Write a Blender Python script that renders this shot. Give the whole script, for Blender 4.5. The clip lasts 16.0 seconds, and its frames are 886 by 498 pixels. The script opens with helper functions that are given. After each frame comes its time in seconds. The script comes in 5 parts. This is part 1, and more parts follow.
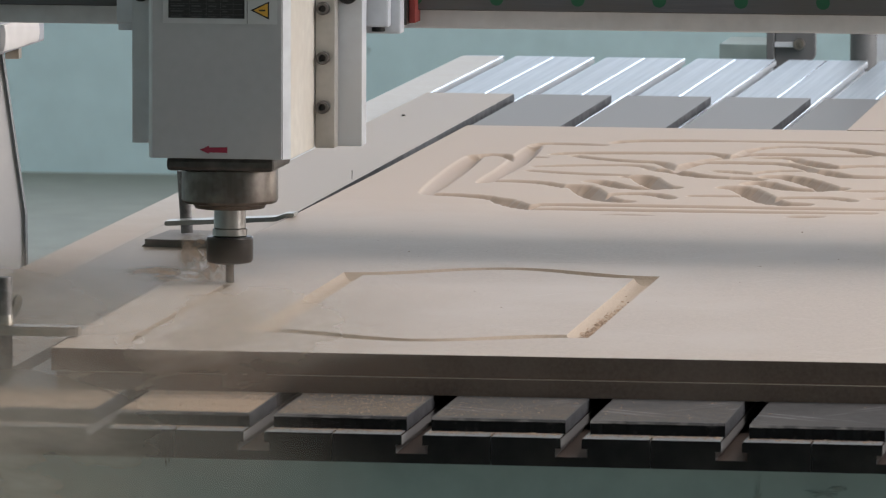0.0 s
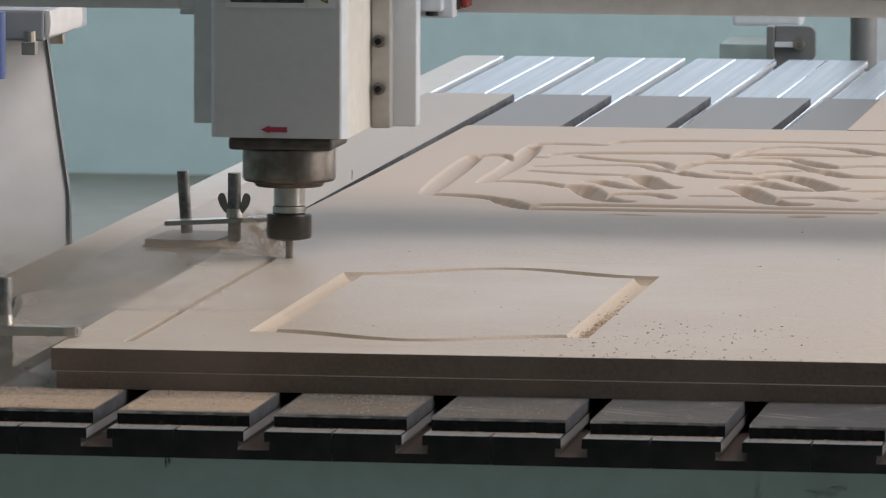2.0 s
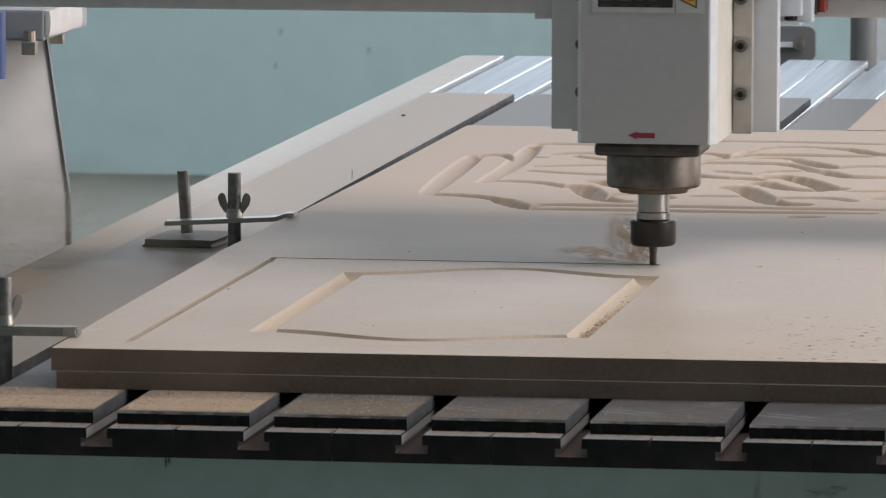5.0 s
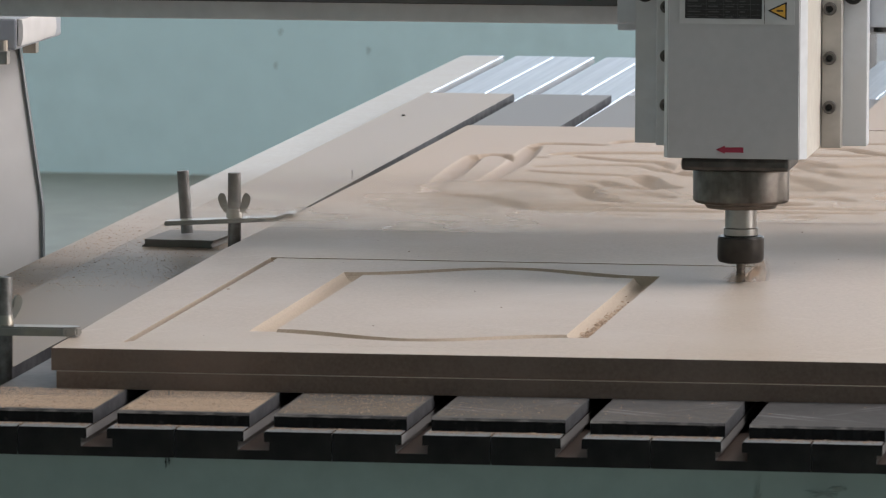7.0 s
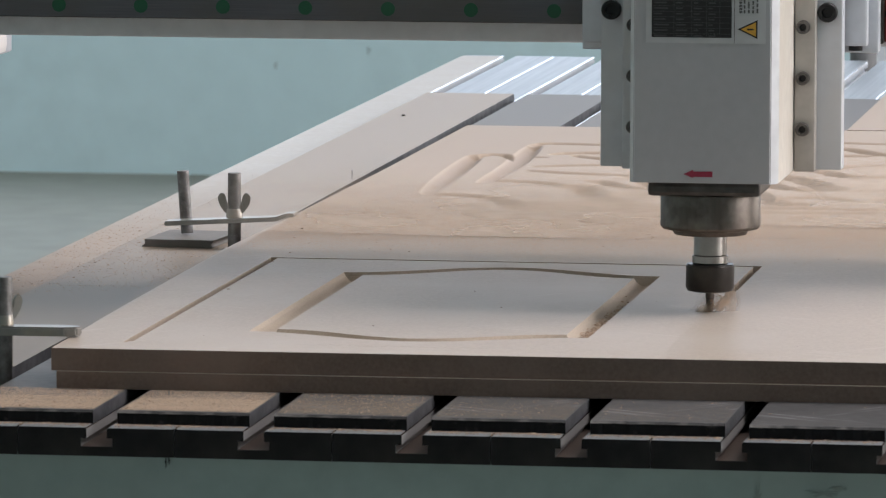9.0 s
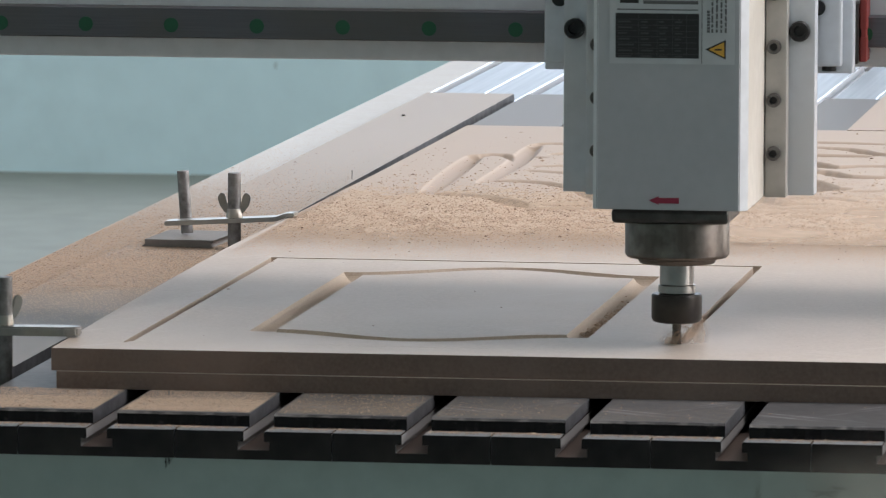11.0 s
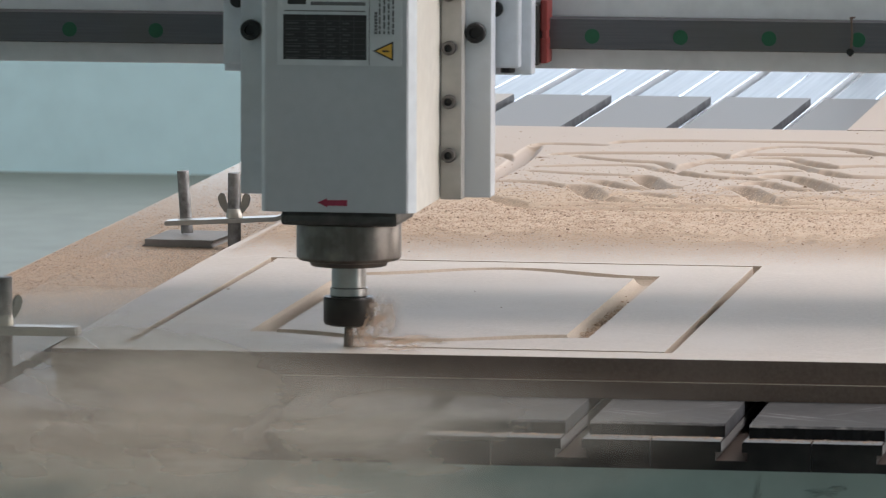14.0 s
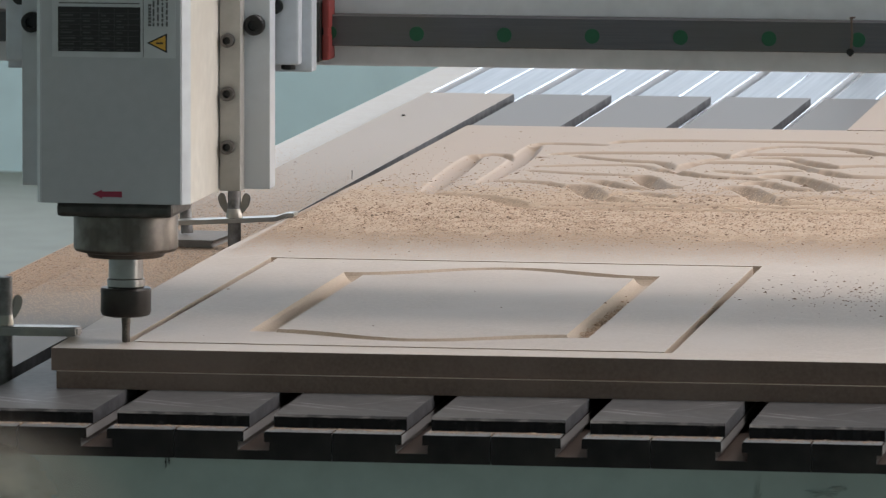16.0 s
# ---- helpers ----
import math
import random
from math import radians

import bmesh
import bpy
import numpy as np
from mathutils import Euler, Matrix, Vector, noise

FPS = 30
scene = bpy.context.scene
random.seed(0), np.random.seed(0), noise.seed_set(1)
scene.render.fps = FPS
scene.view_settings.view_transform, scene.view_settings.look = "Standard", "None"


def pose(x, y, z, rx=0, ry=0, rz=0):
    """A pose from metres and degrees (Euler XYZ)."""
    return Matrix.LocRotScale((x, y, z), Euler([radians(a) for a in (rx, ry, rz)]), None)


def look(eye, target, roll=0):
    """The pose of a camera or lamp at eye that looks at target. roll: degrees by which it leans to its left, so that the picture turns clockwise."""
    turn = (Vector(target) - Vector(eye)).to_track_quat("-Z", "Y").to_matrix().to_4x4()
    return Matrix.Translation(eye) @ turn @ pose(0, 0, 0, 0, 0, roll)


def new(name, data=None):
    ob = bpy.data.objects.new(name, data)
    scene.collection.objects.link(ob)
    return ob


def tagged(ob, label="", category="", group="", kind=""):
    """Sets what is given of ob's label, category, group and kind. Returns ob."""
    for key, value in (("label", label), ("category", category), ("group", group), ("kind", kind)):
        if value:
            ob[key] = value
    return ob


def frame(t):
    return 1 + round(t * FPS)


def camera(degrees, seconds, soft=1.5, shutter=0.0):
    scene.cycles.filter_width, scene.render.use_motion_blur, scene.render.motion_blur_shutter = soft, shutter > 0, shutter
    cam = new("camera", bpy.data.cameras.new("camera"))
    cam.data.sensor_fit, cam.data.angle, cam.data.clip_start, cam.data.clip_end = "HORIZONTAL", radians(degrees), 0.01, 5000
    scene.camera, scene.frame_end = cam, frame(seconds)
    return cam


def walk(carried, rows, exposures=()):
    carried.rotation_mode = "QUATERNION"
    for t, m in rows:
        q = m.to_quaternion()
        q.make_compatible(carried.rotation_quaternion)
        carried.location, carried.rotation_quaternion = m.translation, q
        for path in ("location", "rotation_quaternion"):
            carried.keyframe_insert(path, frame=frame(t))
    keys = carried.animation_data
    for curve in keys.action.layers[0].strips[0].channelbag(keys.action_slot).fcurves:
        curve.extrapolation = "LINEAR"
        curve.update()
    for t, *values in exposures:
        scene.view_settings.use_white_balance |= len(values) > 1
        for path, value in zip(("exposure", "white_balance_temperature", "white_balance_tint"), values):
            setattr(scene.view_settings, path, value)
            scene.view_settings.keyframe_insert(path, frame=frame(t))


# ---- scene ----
# z = 0 is the top of the aluminium table; y runs along its T-slots, x along the gantry.
cam = camera(7.32, 16.0, soft=1.1, shutter=0.3)
cam.data.dof.use_dof, cam.data.dof.focus_distance, cam.data.dof.aperture_fstop = True, 5.3, 60.0
EYE = Vector((0.8610, -4.2279, 0.5435))
VIEW = look(EYE, EYE + Vector((-0.14786, 0.98401, -0.09934)), 0.19)
walk(cam, [(0.0, VIEW), (16.0, VIEW)],
     exposures=[(0.0, 0.38, 6550, 15), (3.5, 0.34, 6550, 15), (7.0, 0.42, 6550, 15), (9.0, 0.55, 6480, 16), (12.0, 0.72, 6420, 15), (14.5, 0.68, 6420, 15), (16.0, 0.48, 6600, 15)])

# ---- world and light ----
FLOOR_Z = -0.80
WALL_Y = 10.6
world = bpy.data.worlds.new("world")
scene.world = world
world.use_nodes = True
wn = world.node_tree.nodes
sky = wn.new("ShaderNodeTexSky")
sky.sky_type = "NISHITA"
sky.sun_disc = False
sky.sun_elevation, sky.sun_rotation = radians(38), radians(60)
wn["Background"].inputs[1].default_value = 0.10
world.node_tree.links.new(sky.outputs[0], wn["Background"].inputs[0])


def window_light(name, eye, target, w, h, power, colour):
    lamp = bpy.data.lights.new(name, "AREA")
    lamp.shape, lamp.size, lamp.size_y, lamp.energy, lamp.color = "RECTANGLE", w, h, power, colour
    ob = new(name, lamp)
    ob.matrix_world = look(eye, target)
    return ob


# daylight in openings of the hall, all out of view: back window, gate, skylight
window_light("window_light_back", (-0.5, WALL_Y - 0.12, 1.35), (-0.5, 0, 1.2), 9.0, 2.3, 100, (0.79, 0.89, 1.0))
window_light("gate_light", (5.05, 3.5, 0.95), (0, 3.5, 0.95), 8.9, 3.2, 215, (1.0, 0.95, 0.90))
window_light("skylight", (2.7, 0.8, 3.62), (2.7, 0.8, 0), 2.8, 2.3, 119, (1.0, 0.955, 0.92))


# ---- materials ----
def mix_rgb(nt, fac, a, b):
    n = nt.nodes.new("ShaderNodeMix")
    n.data_type = "RGBA"
    for sock, v in ((n.inputs[0], fac), (n.inputs[6], a), (n.inputs[7], b)):
        if isinstance(v, bpy.types.NodeSocket):
            nt.links.new(v, sock)
        else:
            sock.default_value = v if isinstance(v, float) else (*v, 1)
    return n.outputs[2]


def noise_fac(nt, coord, scale, lo, hi, detail=4.0, stretch=None):
    if stretch:
        mp = nt.nodes.new("ShaderNodeMapping")
        mp.inputs["Scale"].default_value = stretch
        nt.links.new(coord, mp.inputs[0])
        coord = mp.outputs[0]
    n = nt.nodes.new("ShaderNodeTexNoise")
    n.inputs["Scale"].default_value, n.inputs["Detail"].default_value = scale, detail
    nt.links.new(coord, n.inputs["Vector"])
    r = nt.nodes.new("ShaderNodeMapRange")
    r.inputs[1].default_value, r.inputs[2].default_value = lo, hi
    nt.links.new(n.outputs[0], r.inputs[0])
    return r.outputs[0], n.outputs[0]


def material(name, base, rough=0.5, metal=0.0, wear=None, wear_scale=8.0, wear_range=(0.45, 0.7), grain=None,
             grain_scale=180.0, bump=0.1, bump_scale=None, stretch=None, coat=0.0, spec=0.5, vary=0.0, rough_vary=0.0):
    m = bpy.data.materials.new(name)
    m.use_nodes = True
    nt = m.node_tree
    bs = nt.nodes["Principled BSDF"]
    tc = nt.nodes.new("ShaderNodeTexCoord").outputs["Object"]
    col = None
    fine, fine_raw = noise_fac(nt, tc, grain_scale, 0.3, 0.7, 3.0, stretch)
    g = grain if grain else tuple(c * 0.88 for c in base)
    col = mix_rgb(nt, fine, base, g)
    if wear:
        w, _ = noise_fac(nt, tc, wear_scale, wear_range[0], wear_range[1], 6.0)
        col = mix_rgb(nt, w, col, wear)
    if vary:
        oi = nt.nodes.new("ShaderNodeObjectInfo")
        r = nt.nodes.new("ShaderNodeMapRange")
        r.inputs[3].default_value, r.inputs[4].default_value = 1 - vary, 1 + vary
        nt.links.new(oi.outputs["Random"], r.inputs[0])
        hs = nt.nodes.new("ShaderNodeHueSaturation")
        nt.links.new(r.outputs[0], hs.inputs["Value"])
        nt.links.new(col, hs.inputs["Color"])
        col = hs.outputs[0]
    nt.links.new(col, bs.inputs["Base Color"])
    bs.inputs["Metallic"].default_value = metal
    bs.inputs["Specular IOR Level"].default_value = spec
    bs.inputs["Coat Weight"].default_value = coat
    bs.inputs["Coat Roughness"].default_value = 0.25
    if rough_vary:
        rr, _ = noise_fac(nt, tc, 14.0, 0.3, 0.7, 5.0)
        mr = nt.nodes.new("ShaderNodeMapRange")
        mr.inputs[3].default_value, mr.inputs[4].default_value = rough - rough_vary, rough + rough_vary
        nt.links.new(rr, mr.inputs[0])
        nt.links.new(mr.outputs[0], bs.inputs["Roughness"])
    else:
        bs.inputs["Roughness"].default_value = rough
    if bump:
        b = nt.nodes.new("ShaderNodeBump")
        b.inputs["Strength"].default_value, b.inputs["Distance"].default_value = bump, 0.0006
        if bump_scale:
            _, fine_raw = noise_fac(nt, tc, bump_scale, 0, 1, 4.0)
        nt.links.new(fine_raw, b.inputs["Height"])
        nt.links.new(b.outputs[0], bs.inputs["Normal"])
    return m


MDF = material("mdf_face", (0.485, 0.412, 0.342), 0.52, grain=(0.41, 0.345, 0.282), grain_scale=420, wear=(0.49, 0.43, 0.37), wear_scale=6,
               bump=0.06, spec=0.42)
# browner edge fibre, darkened further to carry the shade of upright faces
MDF_EDGE = material("mdf_edge_shaded", (0.186, 0.133, 0.108), 0.8, grain=(0.142, 0.099, 0.08), grain_scale=420, wear=(0.22, 0.162, 0.134), wear_scale=9, bump=0.3)
MDF_CUT = material("mdf_cut", (0.54, 0.45, 0.36), 0.9, grain=(0.46, 0.38, 0.30), grain_scale=600, bump=0.4)
CHIP = material("mdf_chip", (0.48, 0.36, 0.265), 0.95, grain=(0.58, 0.44, 0.32), grain_scale=60, bump=0)


def chip_colours(m):
    """Each flake its own brown."""
    nt = m.node_tree
    geo = nt.nodes.new("ShaderNodeNewGeometry")
    ramp = nt.nodes.new("ShaderNodeValToRGB")
    ramp.color_ramp.elements[0].color, ramp.color_ramp.elements[1].color = (0.16, 0.10, 0.07, 1), (0.59, 0.46, 0.355, 1)
    mid = ramp.color_ramp.elements.new(0.36)
    mid.color = (0.49, 0.36, 0.265, 1)
    nt.links.new(geo.outputs["Random Per Island"], ramp.inputs[0])
    nt.links.new(ramp.outputs[0], nt.nodes["Principled BSDF"].inputs["Base Color"])


chip_colours(CHIP)
DUST = material("mdf_dust", (0.50, 0.40, 0.32), 1.0, grain=(0.44, 0.35, 0.28), grain_scale=40, bump=0, spec=0.0)
ALU = material("extruded_aluminium", (0.52, 0.555, 0.59), 0.46, 1.0, grain=(0.36, 0.40, 0.44), grain_scale=30, stretch=(7, 0.06, 7),
               bump=0.15, wear=(0.46, 0.49, 0.52), wear_scale=6)
# near-black ends: the front's shade is painted into the aluminium
ALU_END = material("shaded_aluminium_end", (0.008, 0.008, 0.0095), 0.6, 0.0, wear=(0.026, 0.024, 0.023), wear_scale=25, grain_scale=300, bump=0.2, spec=0.2)
# scuffed walls; their pale base stands in for reflected window light
ALU_SLOT = material("scuffed_bright_slot_wall", (0.66, 0.71, 0.76), 0.35, 0.0, wear=(0.52, 0.53, 0.55), wear_scale=12, grain_scale=150, stretch=(1, 0.05, 1), bump=0.2)
PVC = material("grey_pvc", (0.066, 0.066, 0.069), 0.52, wear=(0.105, 0.103, 0.102), wear_scale=20, wear_range=(0.42, 0.72), grain=(0.10, 0.10, 0.102), grain_scale=140,
               bump=0.08, vary=0.15, spec=0.22)


def scuffed(m, pale, amount):
    """Pale scratches in two directions and broad rubbed patches."""
    nt = m.node_tree
    bs = nt.nodes["Principled BSDF"]
    tc = nt.nodes.new("ShaderNodeTexCoord").outputs["Object"]
    for k, (turn, scale) in enumerate(((0.5, 60.0), (-0.9, 45.0))):
        mp = nt.nodes.new("ShaderNodeMapping")
        mp.inputs["Rotation"].default_value = (0, 0, turn)
        mp.inputs["Location"].default_value = (3.7 * k, 1.3 * k, 0)
        nt.links.new(tc, mp.inputs[0])
        line, _ = noise_fac(nt, mp.outputs[0], scale, 0.64, 0.74, 2.0, (0.14, 2.6, 1.0))
        patch, _ = noise_fac(nt, tc, 17.0 + 9 * k, 0.46, 0.62, 3.0)
        both = nt.nodes.new("ShaderNodeMath")
        both.operation = "MULTIPLY"
        nt.links.new(line, both.inputs[0])
        nt.links.new(patch, both.inputs[1])
        fac = nt.nodes.new("ShaderNodeMath")
        fac.operation = "MULTIPLY"
        fac.inputs[1].default_value = amount
        nt.links.new(both.outputs[0], fac.inputs[0])
        old = bs.inputs["Base Color"].links[0].from_socket
        nt.links.new(mix_rgb(nt, fac.outputs[0], old, pale), bs.inputs["Base Color"])
    return m


scuffed(PVC, (0.34, 0.34, 0.35), 0.7)


def dusted(m, tan, far, near, matt=False):
    """Blends tan in along y: thinning dust, a darker slot front, the PVC's painted sheen."""
    nt = m.node_tree
    bs = nt.nodes["Principled BSDF"]
    tc = nt.nodes.new("ShaderNodeTexCoord").outputs["Object"]
    sep = nt.nodes.new("ShaderNodeSeparateXYZ")
    nt.links.new(tc, sep.inputs[0])
    _, raw = noise_fac(nt, tc, 22.0, 0, 1, 6.0)
    add = nt.nodes.new("ShaderNodeMath")
    add.operation = "MULTIPLY_ADD"
    add.inputs[1].default_value = 0.22
    nt.links.new(raw, add.inputs[0])
    nt.links.new(sep.outputs[1], add.inputs[2])
    r = nt.nodes.new("ShaderNodeMapRange")
    r.inputs[1].default_value, r.inputs[2].default_value = far, near
    nt.links.new(add.outputs[0], r.inputs[0])
    old = bs.inputs["Base Color"].links[0].from_socket
    nt.links.new(mix_rgb(nt, r.outputs[0], old, tan), bs.inputs["Base Color"])
    if matt:
        g = nt.nodes.new("ShaderNodeMapRange")
        g.inputs[3].default_value, g.inputs[4].default_value = bs.inputs["Specular IOR Level"].default_value, 0.08
        nt.links.new(r.outputs[0], g.inputs[0])
        nt.links.new(g.outputs[0], bs.inputs["Specular IOR Level"])
    return m


def grey_pvc(name, gloss=0.55):
    return material(name, (0.14, 0.14, 0.143), 0.48, wear=(0.215, 0.21, 0.205), wear_scale=20, wear_range=(0.42, 0.72), grain=(0.10, 0.10, 0.102), grain_scale=140, bump=0.08, spec=gloss)


# far ends paler grey: grazing sheen put into the strip's colour
dusted(PVC, (0.20, 0.195, 0.19), 1.4, 2.1)
scuffed(MDF, (0.56, 0.505, 0.45), 0.5)
dusted(MDF, (0.455, 0.372, 0.30), 0.95, 1.30, True)


def carved_mdf_shaded(name, top, deep, raw):
    """The face of the sheet, darkened from height top down to deep: groove shade painted in as colour raw."""
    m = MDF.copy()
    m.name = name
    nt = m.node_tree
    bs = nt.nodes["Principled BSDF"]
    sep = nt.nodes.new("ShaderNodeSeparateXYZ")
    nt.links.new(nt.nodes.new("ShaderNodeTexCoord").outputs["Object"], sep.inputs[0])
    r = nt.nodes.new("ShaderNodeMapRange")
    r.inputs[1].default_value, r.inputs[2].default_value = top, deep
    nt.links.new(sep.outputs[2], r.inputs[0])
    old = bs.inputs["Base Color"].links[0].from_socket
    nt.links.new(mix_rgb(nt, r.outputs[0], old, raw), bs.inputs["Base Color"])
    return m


PVC_DUSTY = dusted(dusted(grey_pvc("dusty_pvc", 0.10), (0.255, 0.215, 0.175), 0.05, 0.45), (0.40, 0.345, 0.288), 0.95, 1.5)
# slot walls and floors turn darker towards the front
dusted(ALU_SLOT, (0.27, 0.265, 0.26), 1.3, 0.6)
# near-white base paints the window's reflection onto the floor
SLOT_FLOOR = dusted(material("slot_floor_sheen", (0.88, 0.93, 0.97), 0.3, 0.0, wear=(0.76, 0.80, 0.84), wear_scale=12, grain_scale=150, stretch=(1, 0.05, 1), bump=0.1), (0.085, 0.067, 0.058), 1.2, 0.5, True)
BRIGHT = material("polished_slot_edge", (0.93, 0.95, 1.0), 0.12, 1.0, grain_scale=30, bump=0)
# paler than the motor's face: side light on the bevel put into its paint
BEVEL = material("lit_bevel_paint", (0.70, 0.73, 0.76), 0.45, 0.1, grain_scale=90, bump=0)
# the same grey PVC painted nearly black, for edges that lie in shade
PVC_SIDE = material("shaded_pvc_edge", (0.006, 0.006, 0.007), 0.6, wear=(0.06, 0.057, 0.054), wear_scale=80, wear_range=(0.56, 0.70), grain_scale=400, bump=0.4, spec=0.2)
PVC_SAWN = material("scuffed_pvc_side", (0.075, 0.076, 0.082), 0.5, wear=(0.13, 0.13, 0.135), wear_scale=45, wear_range=(0.44, 0.66), grain=(0.05, 0.05, 0.055), grain_scale=300, bump=0.4)
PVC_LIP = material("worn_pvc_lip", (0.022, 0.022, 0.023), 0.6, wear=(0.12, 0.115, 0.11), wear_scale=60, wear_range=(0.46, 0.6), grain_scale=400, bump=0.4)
RIM = material("dusty_table_rim", (0.66, 0.658, 0.645), 0.6, wear=(0.60, 0.59, 0.57), wear_scale=24, grain_scale=160, bump=0.1)
dusted(RIM, (0.40, 0.33, 0.265), 2.0, 1.3)
dusted(RIM, (0.26, 0.19, 0.14), 1.25, 0.85)
BED = material("painted_steel_bed", (0.34, 0.43, 0.42), 0.6, wear=(0.29, 0.35, 0.335), wear_scale=3, grain_scale=60, bump=0.1)
WALL = material("teal_wall_paint", (0.56, 0.735, 0.775), 0.85, wear=(0.52, 0.69, 0.73), wear_scale=0.8, grain_scale=15, bump=0.05)
WALL_MARK = material("worn_wall_paint", (0.42, 0.55, 0.575), 0.85, grain_scale=15, bump=0)
FLOOR = material("green_floor_paint", (0.315, 0.335, 0.292), 0.85, wear=(0.28, 0.30, 0.262), wear_scale=1.2, grain_scale=12, bump=0.05)
CEILING = material("ceiling_paint", (0.75, 0.74, 0.71), 0.9, grain_scale=8, bump=0)
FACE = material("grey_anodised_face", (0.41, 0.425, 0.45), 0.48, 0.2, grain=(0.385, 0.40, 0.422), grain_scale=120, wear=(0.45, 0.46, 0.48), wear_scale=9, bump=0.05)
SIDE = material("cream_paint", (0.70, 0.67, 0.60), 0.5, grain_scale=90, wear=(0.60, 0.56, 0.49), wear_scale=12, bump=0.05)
PLATE = material("white_paint", (0.67, 0.715, 0.775), 0.45, grain_scale=90, wear=(0.61, 0.63, 0.65), wear_scale=10, bump=0.06)
STEEL = material("turned_steel", (0.135, 0.115, 0.10), 0.40, 0.8, grain=(0.095, 0.08, 0.07), grain_scale=40, stretch=(6, 6, 1), bump=0.06, wear=(0.22, 0.195, 0.172), wear_scale=60)
DARK_STEEL = material("black_oxide_steel", (0.10, 0.095, 0.09), 0.42, 0.8, grain=(0.06, 0.057, 0.055), grain_scale=120, bump=0.1)
NUT = material("blackened_nut", (0.035, 0.033, 0.032), 0.38, 0.7, grain=(0.06, 0.055, 0.05), grain_scale=90, bump=0.1)
CHROME = material("bright_steel", (0.38, 0.37, 0.355), 0.32, 0.95, grain=(0.27, 0.262, 0.25), grain_scale=70, bump=0.05)
ZINC = material("zinc_plated_steel", (0.33, 0.32, 0.30), 0.38, 1.0, grain=(0.26, 0.25, 0.235), grain_scale=110, wear=(0.45, 0.40, 0.33), wear_scale=30, bump=0.1)
STUD = material("threaded_steel", (0.27, 0.265, 0.26), 0.5, 0.7, grain=(0.12, 0.115, 0.11), grain_scale=150, bump=0.2)
FLANGE = material("flange_metal", (0.50, 0.48, 0.45), 0.5, 0.3, wear=(0.40, 0.37, 0.33), wear_scale=14, grain_scale=120, bump=0.08)
RAIL = material("ground_rail_steel", (0.135, 0.135, 0.152), 0.45, 0.4, grain=(0.11, 0.11, 0.124), grain_scale=50, stretch=(0.5, 20, 20), bump=0.05, wear=(0.12, 0.115, 0.11), wear_scale=14)
BEAM = material("beam_paint", (0.86, 0.87, 0.90), 0.45, wear=(0.78, 0.78, 0.80), wear_scale=4, grain_scale=60, bump=0.05)
BLACK = material("black_screw", (0.014, 0.014, 0.015), 0.4, 0.3, grain_scale=200, bump=0.1)
SCREW = material("blued_screw", (0.16, 0.15, 0.145), 0.38, 0.85, grain=(0.10, 0.095, 0.09), grain_scale=200, bump=0.1)
GREEN = material("green_plug", (0.008, 0.095, 0.045), 0.5, grain_scale=200, bump=0.1)
RED = material("red_seal", (0.29, 0.045, 0.04), 0.55, grain_scale=90, bump=0.1)
ARROW = material("red_paint", (0.27, 0.018, 0.05), 0.5, grain_scale=200, bump=0)
LABEL = material("label_foil", (0.52, 0.54, 0.56), 0.4, 0.2, grain_scale=60, bump=0)
INK = material("label_ink", (0.012, 0.012, 0.013), 0.5, grain_scale=200, bump=0)
FAINT = material("faint_print", (0.06, 0.06, 0.064), 0.5, grain_scale=200, bump=0)
PRINT = material("label_print", (0.10, 0.10, 0.105), 0.5, grain_scale=200, bump=0)
YELLOW = material("warning_yellow", (0.66, 0.37, 0.05), 0.5, grain_scale=200, bump=0)
GREY_PAINT = material("blue_grey_paint", (0.30, 0.32, 0.35), 0.5, wear=(0.25, 0.26, 0.28), wear_scale=14, grain_scale=80, bump=0.08)
DARK_CHIP = material("dark_chip", (0.19, 0.135, 0.10), 0.95, grain=(0.30, 0.22, 0.16), grain_scale=90, bump=0)
FOOT = material("dusty_clamp_foot", (0.22, 0.205, 0.19), 0.65, 0.2, grain_scale=150, bump=0.2)
PALE_ZINC = material("pale_zinc", (0.42, 0.41, 0.385), 0.36, 0.95, grain=(0.34, 0.33, 0.31), grain_scale=110, bump=0.1)
STAIN = material("oil_stain", (0.26, 0.32, 0.295), 0.6, grain_scale=60, bump=0)
CAST = material("cast_leg_paint", (0.62, 0.605, 0.595), 0.6, wear=(0.53, 0.515, 0.50), wear_scale=5, grain_scale=40, bump=0.15)
GREY = material("grey_bracket_paint", (0.16, 0.165, 0.17), 0.5, grain_scale=60, bump=0.1)
BLUE = material("blue_hose", (0.05, 0.09, 0.24), 0.5, grain_scale=60, bump=0.1)


# ---- mesh helpers ----
def box(bm, x0, x1, y0, y1, z0, z1, bevel=0.0, mat=0):
    vs = bmesh.ops.create_cube(bm, size=1.0)["verts"]
    for v in vs:
        v.co = Vector(((x0 + x1) / 2 + v.co.x * (x1 - x0), (y0 + y1) / 2 + v.co.y * (y1 - y0), (z0 + z1) / 2 + v.co.z * (z1 - z0)))
    faces = {f for v in vs for f in v.link_faces}
    for f in faces:
        f.material_index = mat
    if bevel:
        edges = list({e for v in vs for e in v.link_edges})
        bmesh.ops.bevel(bm, geom=edges, offset=bevel, segments=2, profile=0.6, affect="EDGES", material=-1)
    return bm


